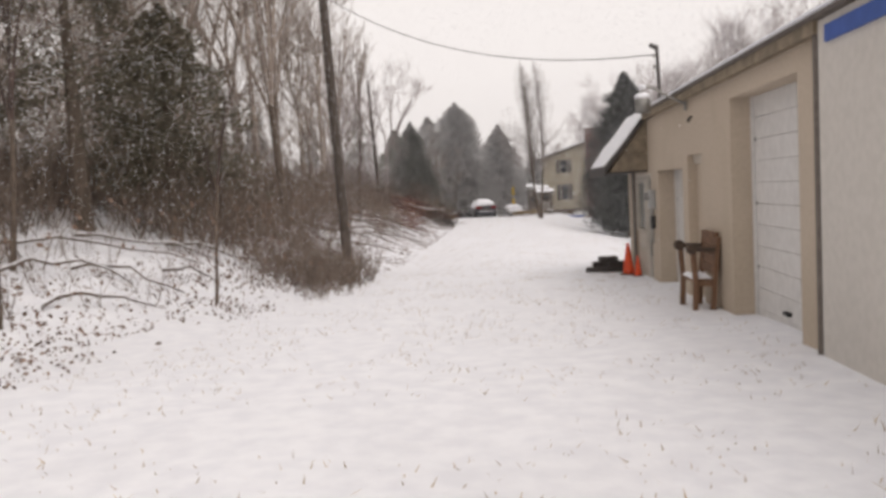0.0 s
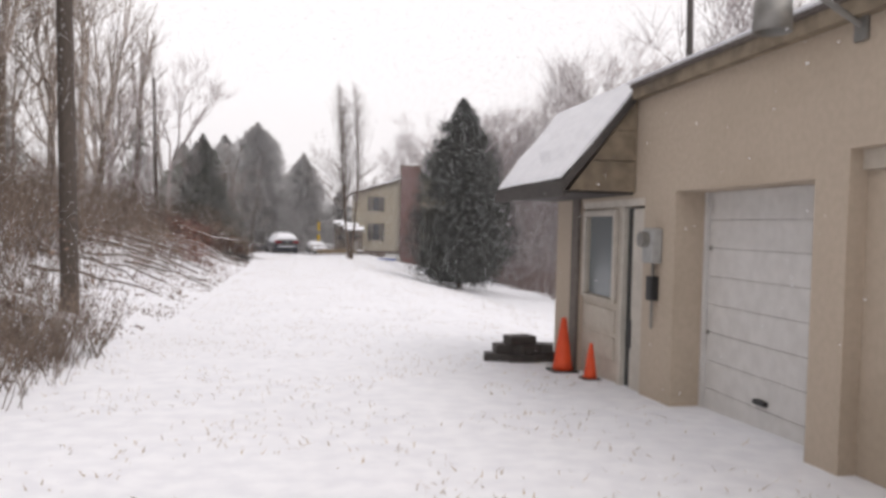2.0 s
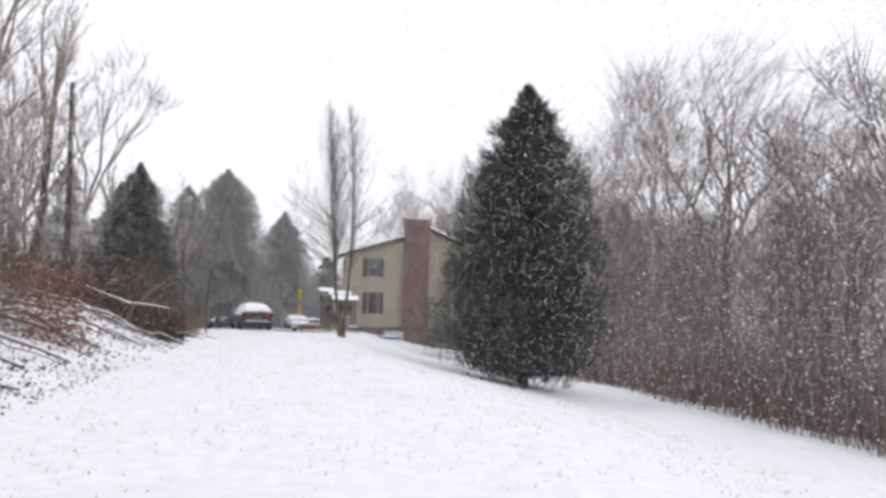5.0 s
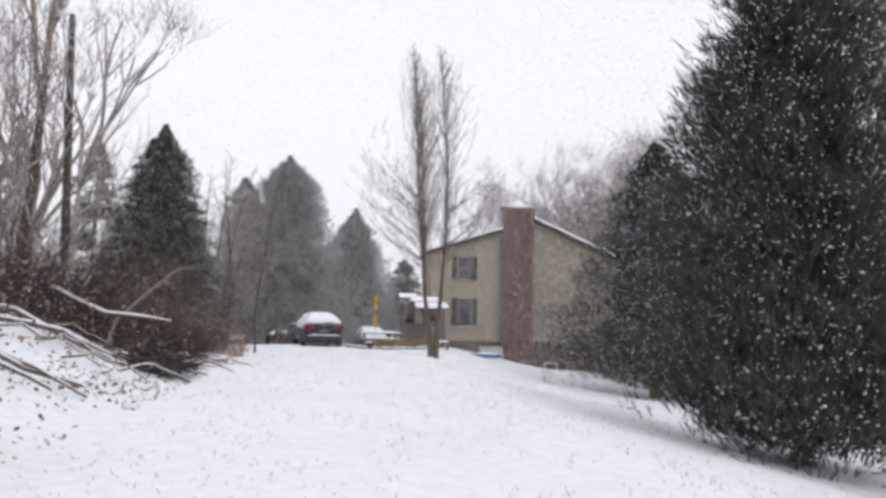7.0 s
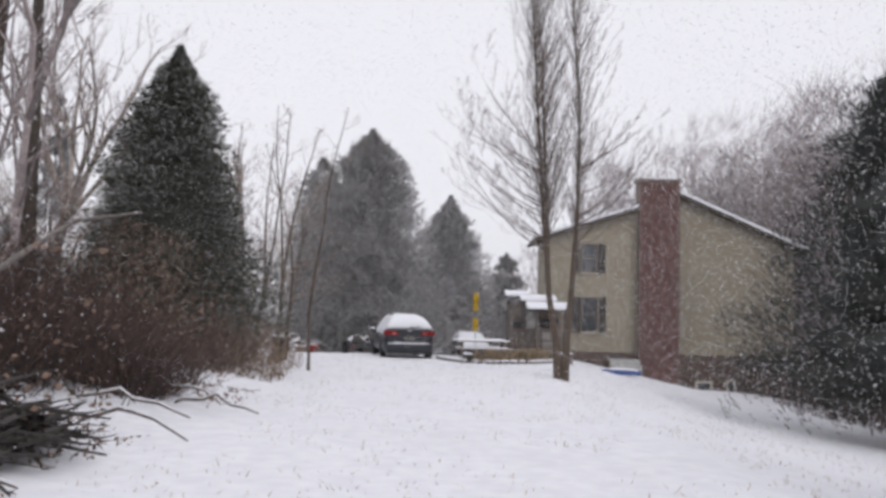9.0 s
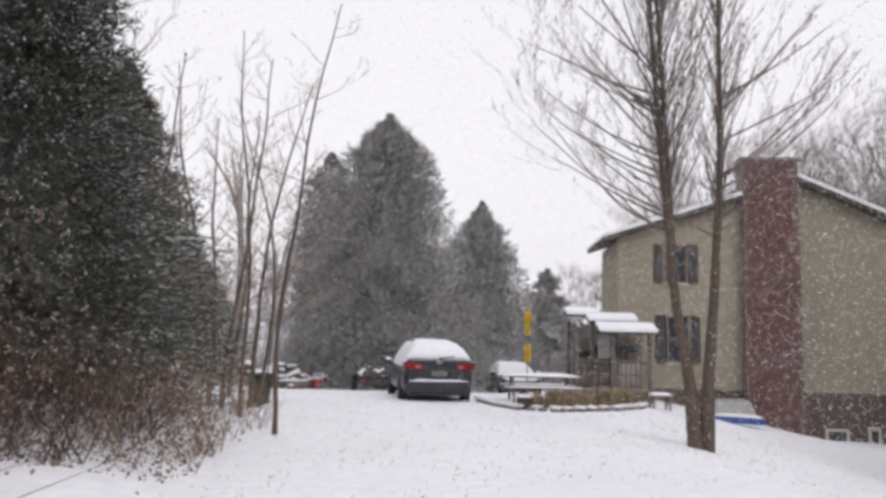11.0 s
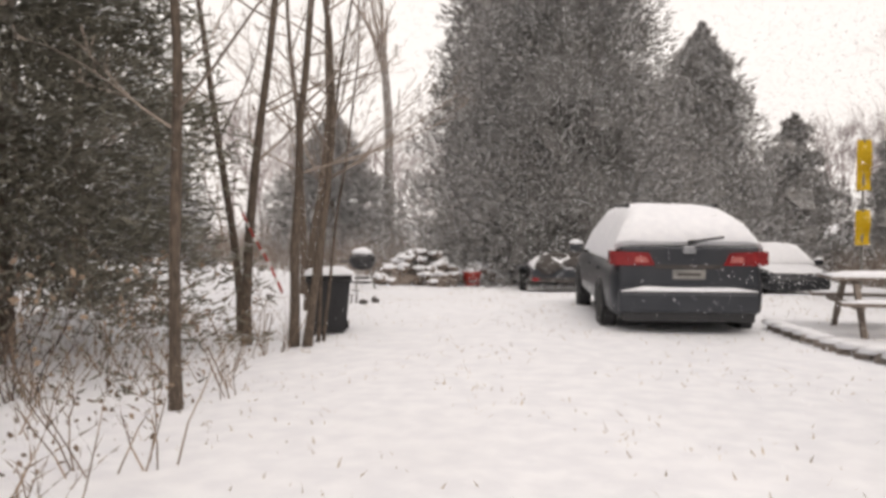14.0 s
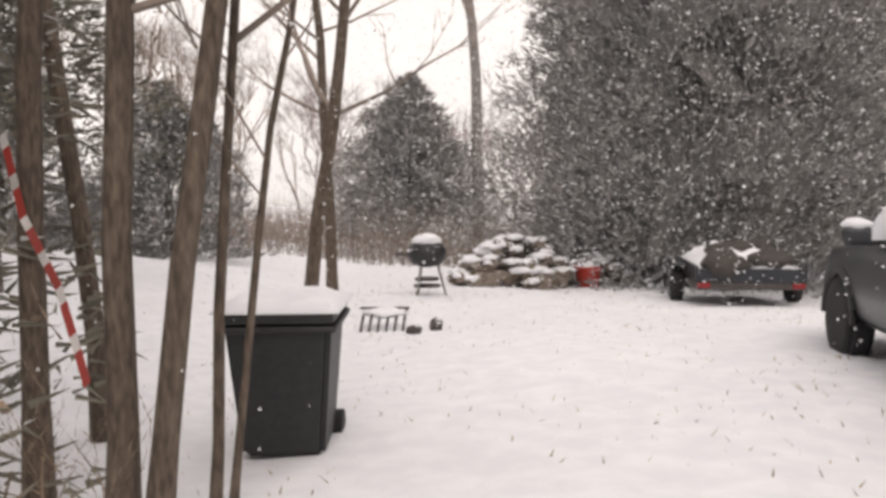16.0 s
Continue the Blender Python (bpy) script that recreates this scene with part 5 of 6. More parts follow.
tb = thing("picnic_table", pose(1.9, 70.6, ground_z(1.9, 70.6) - 0.02, 0, 0, 4), "grey wooden picnic table with snow on its boards", "table")
for k in range(5):
    part("top_board", boxm(-1.1, 1.1, -0.36 + k * 0.148, -0.225 + k * 0.148, 0.70, 0.74, 0.004), ROTWOOD, tb)
for s in (-1, 1):
    part("bench_board", boxm(-1.1, 1.1, s * 0.68 - 0.13, s * 0.68 + 0.13, 0.42, 0.46, 0.004), ROTWOOD, tb)
    for q in (-1, 1):
        bm = bmesh.new()
        prism(bm, [(s * 0.62, 0), (s * 0.72, 0), (s * 0.30, 0.70), (s * 0.20, 0.70)], "x", q * 0.8 - 0.03, q * 0.8 + 0.03)
        part("leg", bm, ROTWOOD, tb)
for q in (-1, 1):
    part("cross_beam", boxm(q * 0.8 - 0.075, q * 0.8 - 0.035, -0.78, 0.78, 0.36, 0.42), ROTWOOD, tb)
bm = bmesh.new()
snow_cap(bm, -1.1, 1.1, -0.36, 0.37, 0.74, 0.07, 14, 6, 6)
part("snow_layer", bm, SNOW, tb)
for s in (-1, 1):
    bm = bmesh.new()
    snow_cap(bm, -1.08, 1.08, s * 0.68 - 0.12, s * 0.68 + 0.12, 0.46, 0.05, 12, 3, 7 + s)
    part("bench_snow", bm, SNOW, tb)

stl = thing("garden_stool", pose(5.0, 69.6, ground_z(5.0, 69.6) - 0.02, 0, 0, 12), "low grey wooden garden stool with snow on its top", "stool")
part("top", boxm(-0.28, 0.28, -0.16, 0.16, 0.36, 0.40, 0.008), ROTWOOD, stl)
for sx in (-1, 1):
    for sy in (-1, 1):
        part("leg", boxm(sx * 0.23 - 0.025, sx * 0.23 + 0.025, sy * 0.12 - 0.025, sy * 0.12 + 0.025, 0, 0.36), ROTWOOD, stl)
    part("stretcher", boxm(sx * 0.23 - 0.015, sx * 0.23 + 0.015, -0.09, 0.09, 0.15, 0.19), ROTWOOD, stl)
bm = bmesh.new()
snow_cap(bm, -0.28, 0.28, -0.16, 0.16, 0.40, 0.07, 7, 5, 2)
part("snow_cap", bm, SNOW, stl)
plb = thing("planter_box", pose(1.3, 67.9, ground_z(1.3, 67.9) - 0.02), "small dark planter box with snow", "planter")
part("box", boxm(-0.18, 0.18, -0.18, 0.18, 0, 0.32, 0.015), FASCIA, plb)
bm = bmesh.new()
snow_cap(bm, -0.17, 0.17, -0.17, 0.17, 0.32, 0.06, 6, 6, 1)
part("snow_cap", bm, SNOW, plb)

flag = thing("banner_pole", pose(1.66, 72.5, ground_z(1.66, 72.5)), "thin pole with two yellow cloth strips", "banner")
fz = ground_z(1.66, 72.5)
part("pole", cylm((0, 0, -0.2), (0, 0, 2.08 - fz), 0.018, n=8), GALV, flag)
for z0, z1 in ((1.28, 2.04), (0.45, 0.98)):
    bm = bmesh.new()
    rows = []
    for i in range(9):
        z = z0 - fz + (z1 - z0) * i / 8
        wv = 0.05 * math.sin(i * 0.9)
        rows.append([bm.verts.new((-0.10 + 0.2 * j / 3, wv * j / 3 - 0.03, z)) for j in range(4)])
    for a, b in zip(rows, rows[1:]):
        for j in range(3):
            bm.faces.new((a[j], a[j + 1], b[j + 1], b[j]))
    bmesh.ops.solidify(bm, geom=bm.faces[:], thickness=0.006)
    part("cloth_strip", bm, YELLOW, flag)


# ---------- single trees ----------
def gp(x, y, dz=0.0):
    return (x, y, ground_z(x, y) + dz)


conifer("cedar_tree", gp(8.0, 43.4), 9.1, 2.55, 11, "tall dark conifer dusted with snow on the verge", 66000, 0.21, NEEDLE_C, 0.48, 0.05, 0.022, 0.55, low=0.22, droop=0.06, blade=0.06, rise=1.1, heart=0.40)
conifer("cedar_tree", gp(12.2, 60), 9.8, 4.1, 12, "tall dark conifer dusted with snow beside the house", 40000, 0.19, NEEDLE_C, 0.5, 0.12, 0.02, 0.4, low=0.2, droop=0.1, blade=0.07, rise=0.9, heart=0.5)
conifer("spruce_tree", gp(-6.2, 58.9), 7.6, 3.1, 13, "spruce with snow on its boughs above the bank", 62000, 0.11, NEEDLE, 0.72, 0.2, 0.08, 0.3, droop=0.35, flat=0.7, heart=0.3)
conifer("spruce_tree", gp(-8.6, 66.6), 8.4, 2.9, 16, "tall spruce with snowy boughs at the wood's edge", 40000, 0.135, NEEDLE_G, 0.6, 0.10, 0.035, 0.35, droop=0.35, flat=0.7)
conifer("pine_tree", gp(-13.2, 73.0), 10.5, 2.4, 17, "thin grey pine among bare trees", 13000, 0.17, NEEDLE_G, 0.5, 0.25, 0.05, 0.6, droop=0.3, flat=0.5)
# The far evergreens and pines with NEEDLE_F carry haze in their colour.
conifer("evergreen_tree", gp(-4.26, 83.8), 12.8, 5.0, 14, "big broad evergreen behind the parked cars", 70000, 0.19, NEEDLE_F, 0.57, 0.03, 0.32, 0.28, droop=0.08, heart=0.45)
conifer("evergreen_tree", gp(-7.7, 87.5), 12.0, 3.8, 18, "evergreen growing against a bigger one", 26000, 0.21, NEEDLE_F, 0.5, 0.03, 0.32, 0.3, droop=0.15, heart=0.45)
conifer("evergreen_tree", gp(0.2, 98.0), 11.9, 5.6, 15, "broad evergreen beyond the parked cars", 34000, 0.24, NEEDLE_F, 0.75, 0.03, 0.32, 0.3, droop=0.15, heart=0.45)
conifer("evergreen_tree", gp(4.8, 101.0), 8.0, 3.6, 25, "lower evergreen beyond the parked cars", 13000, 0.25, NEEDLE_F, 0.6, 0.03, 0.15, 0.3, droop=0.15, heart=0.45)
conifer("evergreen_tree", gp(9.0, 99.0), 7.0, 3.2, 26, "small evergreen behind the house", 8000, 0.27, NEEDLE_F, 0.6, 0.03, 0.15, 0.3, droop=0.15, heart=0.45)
conifer("evergreen_tree", gp(-18.5, 82.0), 4.6, 2.8, 27, "low haze-paled evergreen at the wood's edge", 9000, 0.25, NEEDLE_F, 0.6, 0.05, 0.15, 0.35)
conifer("evergreen_tree", gp(-22.5, 80.0), 6.0, 3.4, 28, "haze-paled evergreen at the wood's edge", 10000, 0.26, NEEDLE_F, 0.6, 0.05, 0.15, 0.35)
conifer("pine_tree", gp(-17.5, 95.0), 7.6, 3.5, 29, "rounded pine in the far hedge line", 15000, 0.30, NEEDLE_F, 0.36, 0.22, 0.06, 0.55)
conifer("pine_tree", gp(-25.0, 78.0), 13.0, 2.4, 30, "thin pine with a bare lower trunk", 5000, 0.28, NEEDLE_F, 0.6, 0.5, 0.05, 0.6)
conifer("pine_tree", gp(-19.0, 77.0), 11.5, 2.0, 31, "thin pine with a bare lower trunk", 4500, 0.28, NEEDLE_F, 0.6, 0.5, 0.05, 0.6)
conifer("hemlock_tree", gp(-8.2, 15.5), 12.0, 3.4, 32, "olive evergreen with bare lower limbs on the bank", 13000, 0.15, NEEDLE_O, 0.5, 0.22, 0.04, 0.6, droop=0.5, flat=0.5)
conifer("hemlock_tree", gp(-7.0, 17.5), 5.6, 2.5, 33, "low olive evergreen with drooping boughs on the bank", 12000, 0.13, NEEDLE_O, 0.5, 0.3, 0.04, 0.6, droop=0.4, flat=0.5)


def poplar(base):
    """Two slim columns of upright twigs over a fork at the ground, with long arching lower limbs."""
    ob = thing("poplar_tree", pose(*base), "slim bare tree forked near the ground, in snow", "tree")
    rng = random.Random(21)
    stems = [[(-0.06, 0, -0.3), (-0.16, 0, 1.0), (-0.36, 0, 2.2), (-0.52, 0, 4.0), (-0.74, 0.05, 7.2), (-1.05, 0.05, 12.2)],
             [(-0.40, 0.06, 2.6), (-0.42, 0.15, 4.2), (-0.56, 0.2, 7.0), (-0.74, 0.2, 10.2)],
             [(0.08, 0, -0.3), (0.14, 0, 1.2), (0.26, 0, 2.6), (0.38, 0, 4.6), (0.40, 0, 7.4), (0.05, 0, 12.0)]]
    radii = (0.12, 0.07, 0.115)
    br = []
    for k, (st, r) in enumerate(zip(stems, radii)):
        segs = []
        pts = [Vector(p) for p in st]
        for i, (a, b) in enumerate(zip(pts, pts[1:])):
            t0, t1 = i / (len(pts) - 1), (i + 1) / (len(pts) - 1)
            segs.append((a, b, r * (1.2 if i == 0 else 1) * (1 - 0.86 * t0), r * (1 - 0.86 * t1)))
            for _ in range(int((b - a).length * 21)):
                p = a.lerp(b, rng.random())
                if p.z < 3.4:
                    continue
                ang = rng.uniform(0, 2 * math.pi)
                if p.z < 6.2 and rng.random() < 0.20:
                    # long limbs, out and then up, away from the other stem
                    ang = (math.pi if k < 2 else 0.0) + rng.gauss(0, 0.9)
                    grow(rng, br, p, Vector((math.cos(ang) * 1.5, math.sin(ang) * 1.5, 0.75)), rng.uniform(1.9, 3.3), 0.022, 3, 0.5, 0.16, 1, 0.6, 0.16, 6)
                else:
                    tilt = rng.uniform(0.25, 0.62)
                    ln = rng.uniform(1.0, 2.4) * min(1.0, max(0.25, (13.0 - p.z) / 4.5))
                    grow(rng, br, p, Vector((math.cos(ang) * tilt, math.sin(ang) * tilt, 1)), ln, 0.012, 2, 0.34, 0.2, 1, 0.6, 0.14, 4)
        v, f = tube_mesh(segs, 9)
        py_ob("stem", v, f, BARK, ob, smooth=True)
    v, f = tube_mesh([(a, b, max(r0, 0.006), max(r1, 0.004)) for a, b, r0, r1 in br], 4, 0.0095)
    tagged(py_ob("twig_crown", v, f, TWIG_D, ob), kind="stuff")


poplar(gp(3.72, 61.35))


# slender trees by the bin
def slender(x, y, h, r, lean, seed, label, bark=None):
    rng = random.Random(seed)
    ob = thing("young_tree", pose(*gp(x, y)), label, "tree", "young trees beside the bin")
    segs, br = [], []
    p = Vector((0, 0, -0.25))
    d = Vector((lean[0], lean[1], 1)).normalized()
    n = 12
    for i in range(n):
        q = p + d * h / n
        t0, t1 = i / n, (i + 1) / n
        segs.append((p.copy(), q.copy(), r * (1.3 if i == 0 else 1) * (1 - 0.8 * t0), r * (1 - 0.8 * t1)))
        if i >= 3:
            for _ in range(2):
                a = rng.uniform(0, 2 * math.pi)
                grow(rng, br, p.lerp(q, rng.random()), Vector((math.cos(a), math.sin(a), rng.uniform(0.25, 1.1))), h * rng.uniform(0.12, 0.32) * (1.2 - t0), r * 0.36 * (1 - 0.6 * t0), 2, 0.5, 0.16, 2, 0.55, 0.2, 4)
        d = (d + Vector((rng.uniform(-0.1, 0.1), rng.uniform(-0.1, 0.1), 0.04))).normalized()
        p = q
    if seed == 65:
        # one long limb that reaches out over the bin
        grow(rng, br, segs[3][1], Vector((1.0, 0.15, 0.62)), 2.0, 0.020, 2, 0.5, 0.08, 1, 0.5, 0.06, 7)
    v, f = tube_path([q[0] for q in segs] + [segs[-1][1]], [q[2] for q in segs] + [segs[-1][3]], 10)
    py_ob("trunk", v, f, bark or BARK, ob, smooth=True)
    v, f = tube_mesh([(a, b, max(r0, 0.0045), max(r1, 0.003)) for a, b, r0, r1 in br], 5, 0.006)
    tagged(py_ob("twig_crown", v, f, TWIG, ob), kind="stuff")
    return ob


for x, y, h, r, lean, s in [(-4.77, 64.64, 8.5, 0.05, (0.0, 0), 61), (-6.42, 68.4, 9.5, 0.068, (-0.01, 0.02), 62), (-5.60, 68.13, 9.0, 0.066, (0.02, 0.03), 63), (-5.44, 68.12, 8.5, 0.058, (0.13, 0.02), 64),
                            (-5.47, 68.52, 7.0, 0.028, (0.05, 0.05), 65), (-5.44, 68.59, 6.0, 0.022, (0.10, 0.05), 161), (-7.1, 69.4, 10, 0.065, (-0.03, 0), 66), (-3.06, 61.0, 7.5, 0.042, (0.0, 0.0), 67), (-7.6, 72.5, 10, 0.08, (0.03, 0), 68), (-9.2, 75.5, 10, 0.09, (0.0, 0), 69), (-6.4, 63.5, 7.5, 0.05, (-0.04, 0), 70)]:
    slender(x, y, h, r, lean, s, "slender bare young tree rising from snow and weeds")
bare_tree("bare_tree", gp(-15.4, 97.7), 17, 0.30, 71, "tall bare tree with few limbs beyond the firewood", fork=0.72, limbs=5, spread=0.6, kids=1, bark=BARK_G)
bare_tree("bare_tree", gp(-17.4, 73.2), 17, 0.30, 72, "large leaning bare tree at the wood's edge", lean=(0.2, 0), limbs=8, spread=0.85, limb=0.42, bend=0.2, kids=2)
bare_tree("bare_tree", gp(-10.5, 50.0), 14, 0.2, 73, "bare tree rising over the bank's thicket", lean=(0.1, 0.05))
bare_tree("bare_tree", gp(-10.4, 57.6), 15, 0.2, 78, "bare tree leaning at the top of the bank", lean=(0.06, 0.0), fork=0.55, limbs=4, spread=0.3)
bare_tree("bare_tree", gp(-9.0, 33.0), 15, 0.2, 74, "bare tree rising over the bank's thicket", limbs=5)
bare_tree("bare_tree", gp(-6.6, 25.5), 13, 0.15, 79, "slim bare tree rising over the bank's thicket", limbs=4, kids=1)
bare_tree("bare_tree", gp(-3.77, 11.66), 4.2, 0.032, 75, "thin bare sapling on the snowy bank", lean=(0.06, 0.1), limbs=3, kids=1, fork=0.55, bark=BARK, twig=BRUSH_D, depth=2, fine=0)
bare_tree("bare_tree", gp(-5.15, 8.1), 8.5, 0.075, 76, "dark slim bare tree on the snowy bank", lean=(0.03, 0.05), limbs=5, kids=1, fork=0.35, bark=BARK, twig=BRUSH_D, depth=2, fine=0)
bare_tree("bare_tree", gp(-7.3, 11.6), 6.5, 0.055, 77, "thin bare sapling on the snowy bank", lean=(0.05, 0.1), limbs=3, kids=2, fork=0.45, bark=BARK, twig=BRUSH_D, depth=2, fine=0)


def vase(rng, segs, p, d, ln, r, level, twigs=5, open_=0.42):
    """A limb that forks again and again into a rounded spray of twigs."""
    d = d.normalized()
    q = p
    for i in range(2):
        nxt = q + d * ln / 2
        segs.append((q.copy(), nxt.copy(), r * (1 - 0.16 * i), r * (0.84 - 0.16 * i)))
        q = nxt
        d = (d + Vector((rng.uniform(-0.12, 0.12), rng.uniform(-0.12, 0.12), 0.03))).normalized()
    if level == 0:
        for _ in range(twigs):
            e = (d + Vector((rng.gauss(0, 0.55), rng.gauss(0, 0.55), rng.gauss(0.05, 0.4)))).normalized()
            a = p.lerp(q, rng.uniform(0.2, 1.0))
            segs.append((a, a + e * ln * rng.uniform(0.7, 1.6), max(0.010, r * 0.5), 0.006))
        return
    for _ in range(2 if rng.random() < 0.62 else 3):
        e = d + Vector((rng.gauss(0, open_), rng.gauss(0, open_), rng.uniform(0, 0.25)))
        vase(rng, segs, q, e, ln * rng.uniform(0.66, 0.90), r * 0.66, level - 1, twigs, open_)


def crown_tree(x, y, top, r, seed, label):
    """A tall bare tree whose rising limbs spread into a rounded crown."""
    rng = random.Random(seed)
    g = ground_z(x, y)
    h = top - g
    ob = thing("bare_tree", pose(x, y, g), label, "tree")
    segs, br = [], []
    p, d = Vector((0, 0, -0.3)), Vector((rng.uniform(-0.05, 0.05), rng.uniform(-0.05, 0.05), 1)).normalized()
    n = 6
    for i in range(n):
        q = p + d * h * 0.42 / n
        segs.append((p.copy(), q.copy(), r * (1.25 if i == 0 else 1) * (1 - 0.05 * i), r * (0.95 - 0.05 * i)))
        if i > 2 and rng.random() < 0.7:
            a = rng.uniform(0, 2 * math.pi)
            vase(rng, br, p, Vector((math.cos(a), math.sin(a), 0.8)), h * 0.11, r * 0.3, 3, 4)
        d = (d + Vector((rng.uniform(-0.05, 0.05), rng.uniform(-0.05, 0.05), 0.05))).normalized()
        p = q
    for k in range(4):
        a = 2 * math.pi * k / 4 + rng.uniform(-0.5, 0.5)
        vase(rng, br, p, d + Vector((math.cos(a), math.sin(a), 0)) * rng.uniform(0.2, 0.5), h * rng.uniform(0.17, 0.21), r * 0.55, 5, 5, 0.36)
    v, f = tube_mesh(segs, 9)
    py_ob("trunk", v, f, TWIG_P, ob, smooth=True)
    tall = max(b.z for _, b, _, _ in br)
    k = (h - p.z) / (tall - p.z)
    v, f = tube_mesh([(a, b, max(r0, 0.010), max(r1, 0.008)) for a, b, r0, r1 in br], 5, 0.03)
    v = [Vector((q.x, q.y, p.z + (q.z - p.z) * k)) if q.z > p.z else q for q in v]
    tagged(py_ob("twig_crown", v, f, TWIG_P, ob), kind="stuff")


for k, (x, y, top, tw) in enumerate([(21.3, 53.4, 15.6, 0.24), (23.8, 49.2, 14.6, 0.22), (23.2, 68.6, 14.8, 0.22), (23.5, 63.9, 14.2, 0.22), (19.6, 99.0, 17.5, 0.24), (23.1, 85.1, 17.0, 0.24), (19.4, 88.6, 15.5, 0.22), (26.5, 62.5, 15.0, 0.24), (28.5, 56.5, 16.0, 0.24), (14.5, 104.0, 13.0, 0.2), (27.0, 45.5, 14.0, 0.22), (20.0, 44.0, 9.5, 0.15)]):
    crown_tree(x, y, top, tw, 80 + k, "tall bare tree with a rounded crown in the far wood")


# ---------- woods, thicket ----------
def proto(seed, height, r, clear, sides=4):
    rng = random.Random(seed)
    segs = []
    p, d = Vector((0, 0, -0.4)), Vector((rng.uniform(-0.08, 0.08), rng.uniform(-0.08, 0.08), 1)).normalized()
    for i in range(5):
        q = p + d * height * clear / 5
        segs.append((p.copy(), q.copy(), r * (1 - 0.08 * i), r * (0.92 - 0.08 * i)))
        if i > 1:
            a = rng.uniform(0, 2 * math.pi)
            vase(rng, segs, p, Vector((math.cos(a), math.sin(a), 0.9)), height * 0.12, r * 0.3, 2, 4)
        d = (d + Vector((rng.uniform(-0.08, 0.08), rng.uniform(-0.08, 0.08), 0.05))).normalized()
        p = q
    for k in range(3):
        a = 2 * math.pi * k / 3 + rng.uniform(-0.5, 0.5)
        vase(rng, segs, p, d + Vector((math.cos(a), math.sin(a), 0)) * rng.uniform(0.1, 0.5), height * rng.uniform(0.15, 0.2), r * 0.55, 4, 4, 0.34)
    v, f = tube_mesh([(a, b, max(r0, 0.011), max(r1, 0.008)) for a, b, r0, r1 in segs], sides, 0.03)
    flat = [(q[0], q[1], q[2]) for q in f] + [(q[0], q[2], q[3]) for q in f if len(q) == 4]
    return np.array([tuple(x) for x in v]), np.array(flat)


def planted(name, protos, places, material, label, category, seed):
    rng = np.random.default_rng(seed)
    vs, fs, base = [], [], 0
    for x, y, s in places:
        pv, pf = protos[rng.integers(len(protos))]
        a = rng.uniform(0, 2 * np.pi)
        ca, sa = math.cos(a), math.sin(a)
        q = pv * np.array([s * rng.uniform(0.85, 1.2), s * rng.uniform(0.85, 1.2), s])
        q = np.stack([q[:, 0] * ca - q[:, 1] * sa + x, q[:, 0] * sa + q[:, 1] * ca + y, q[:, 2] + ground_z(x, y)], 1)
        vs.append(q)
        fs.append(pf + base)
        base += len(pv)
    ob = py_ob(name, np.concatenate(vs).tolist(), np.concatenate(fs).tolist(), material)
    return tagged(ob, label, category, kind="stuff")


rngp = random.Random(77)
WOOD = [proto(100 + k, 13, 0.15, 0.34 + 0.05 * (k % 3)) for k in range(6)]
right = []
while len(right) < 205:
    x, y = 15 + 45 * rngp.random() ** 1.5, rngp.uniform(24, 140)
    if x > 15.5 + max(0, (60 - y)) * 0.05 and not (3 < x < 17.5 and 72 < y < 88):
        right.append((x, y, rngp.uniform(0.6, 1.15)))
right += [(rngp.uniform(12, 32), rngp.uniform(92, 116), rngp.uniform(0.8, 1.15)) for _ in range(16)]
planted("right_wood", WOOD, right, TWIG_P, "dense leafless grey wood down the slope", "wood", 1)
left = []
while len(left) < 125:
    x, y = -8 - 45 * rngp.random() ** 1.7, rngp.uniform(2, 120)
    if x < lerp_table(FOOT, y) - 4.5 - (13 if y > 46 else 0):
        left.append((x, y, rngp.uniform(0.7, 1.25)))
edge = []
while len(edge) < 7:
    y = rngp.uniform(55, 68)
    edge.append((0.8 - rngp.uniform(0.36, 0.56) * (y - 36), y, rngp.uniform(0.6, 0.95)))
planted("edge_wood", WOOD, edge, TWIG_P, "slim leafless trees at the edge of the wood", "wood", 6)
planted("left_wood", WOOD, left, TWIG, "dense leafless wood on the hillside", "wood", 2)
back = [(rngp.uniform(-60, 60), rngp.uniform(108, 160), rngp.uniform(0.6, 1.1)) for _ in range(75)]
planted("far_wood", WOOD, back, TWIG_P, "far leafless wood behind the houses", "wood", 3)


def fine_twigs(name, trees, per, length, w, material, seed, label):
    """The finest rising and arching twigs in the crowns of a wood."""
    g = np.random.default_rng(seed)
    pts = []
    for x, y, k in trees:
        h = 13 * k
        u = g.uniform(0.12, 1.0, per)
        rr = h * 0.27 * np.sqrt(g.random(per)) * np.clip(1.25 - u, 0.2, 1)
        a = g.uniform(0, 2 * np.pi, per)
        pts.append(np.stack([x + rr * np.cos(a), y + rr * np.sin(a), ground_z(x, y) + u * h], 1))
    scatter_blades(name, np.concatenate(pts), length, w, material, seed + 1, label, "brush", 0.6)


fine_twigs("right_wood_twigs", [p for p in right if p[0] < 36 and 34 < p[1] < 120], 2300, 1.5, 0.015, TWIG_P, 651, "fine grey lilac twigs of the leafless wood")
fine_twigs("left_wood_twigs", [p for p in left if p[0] > -24 and p[1] < 60], 1000, 1.1, 0.007, TWIG, 653, "fine brown twigs of the hillside wood")


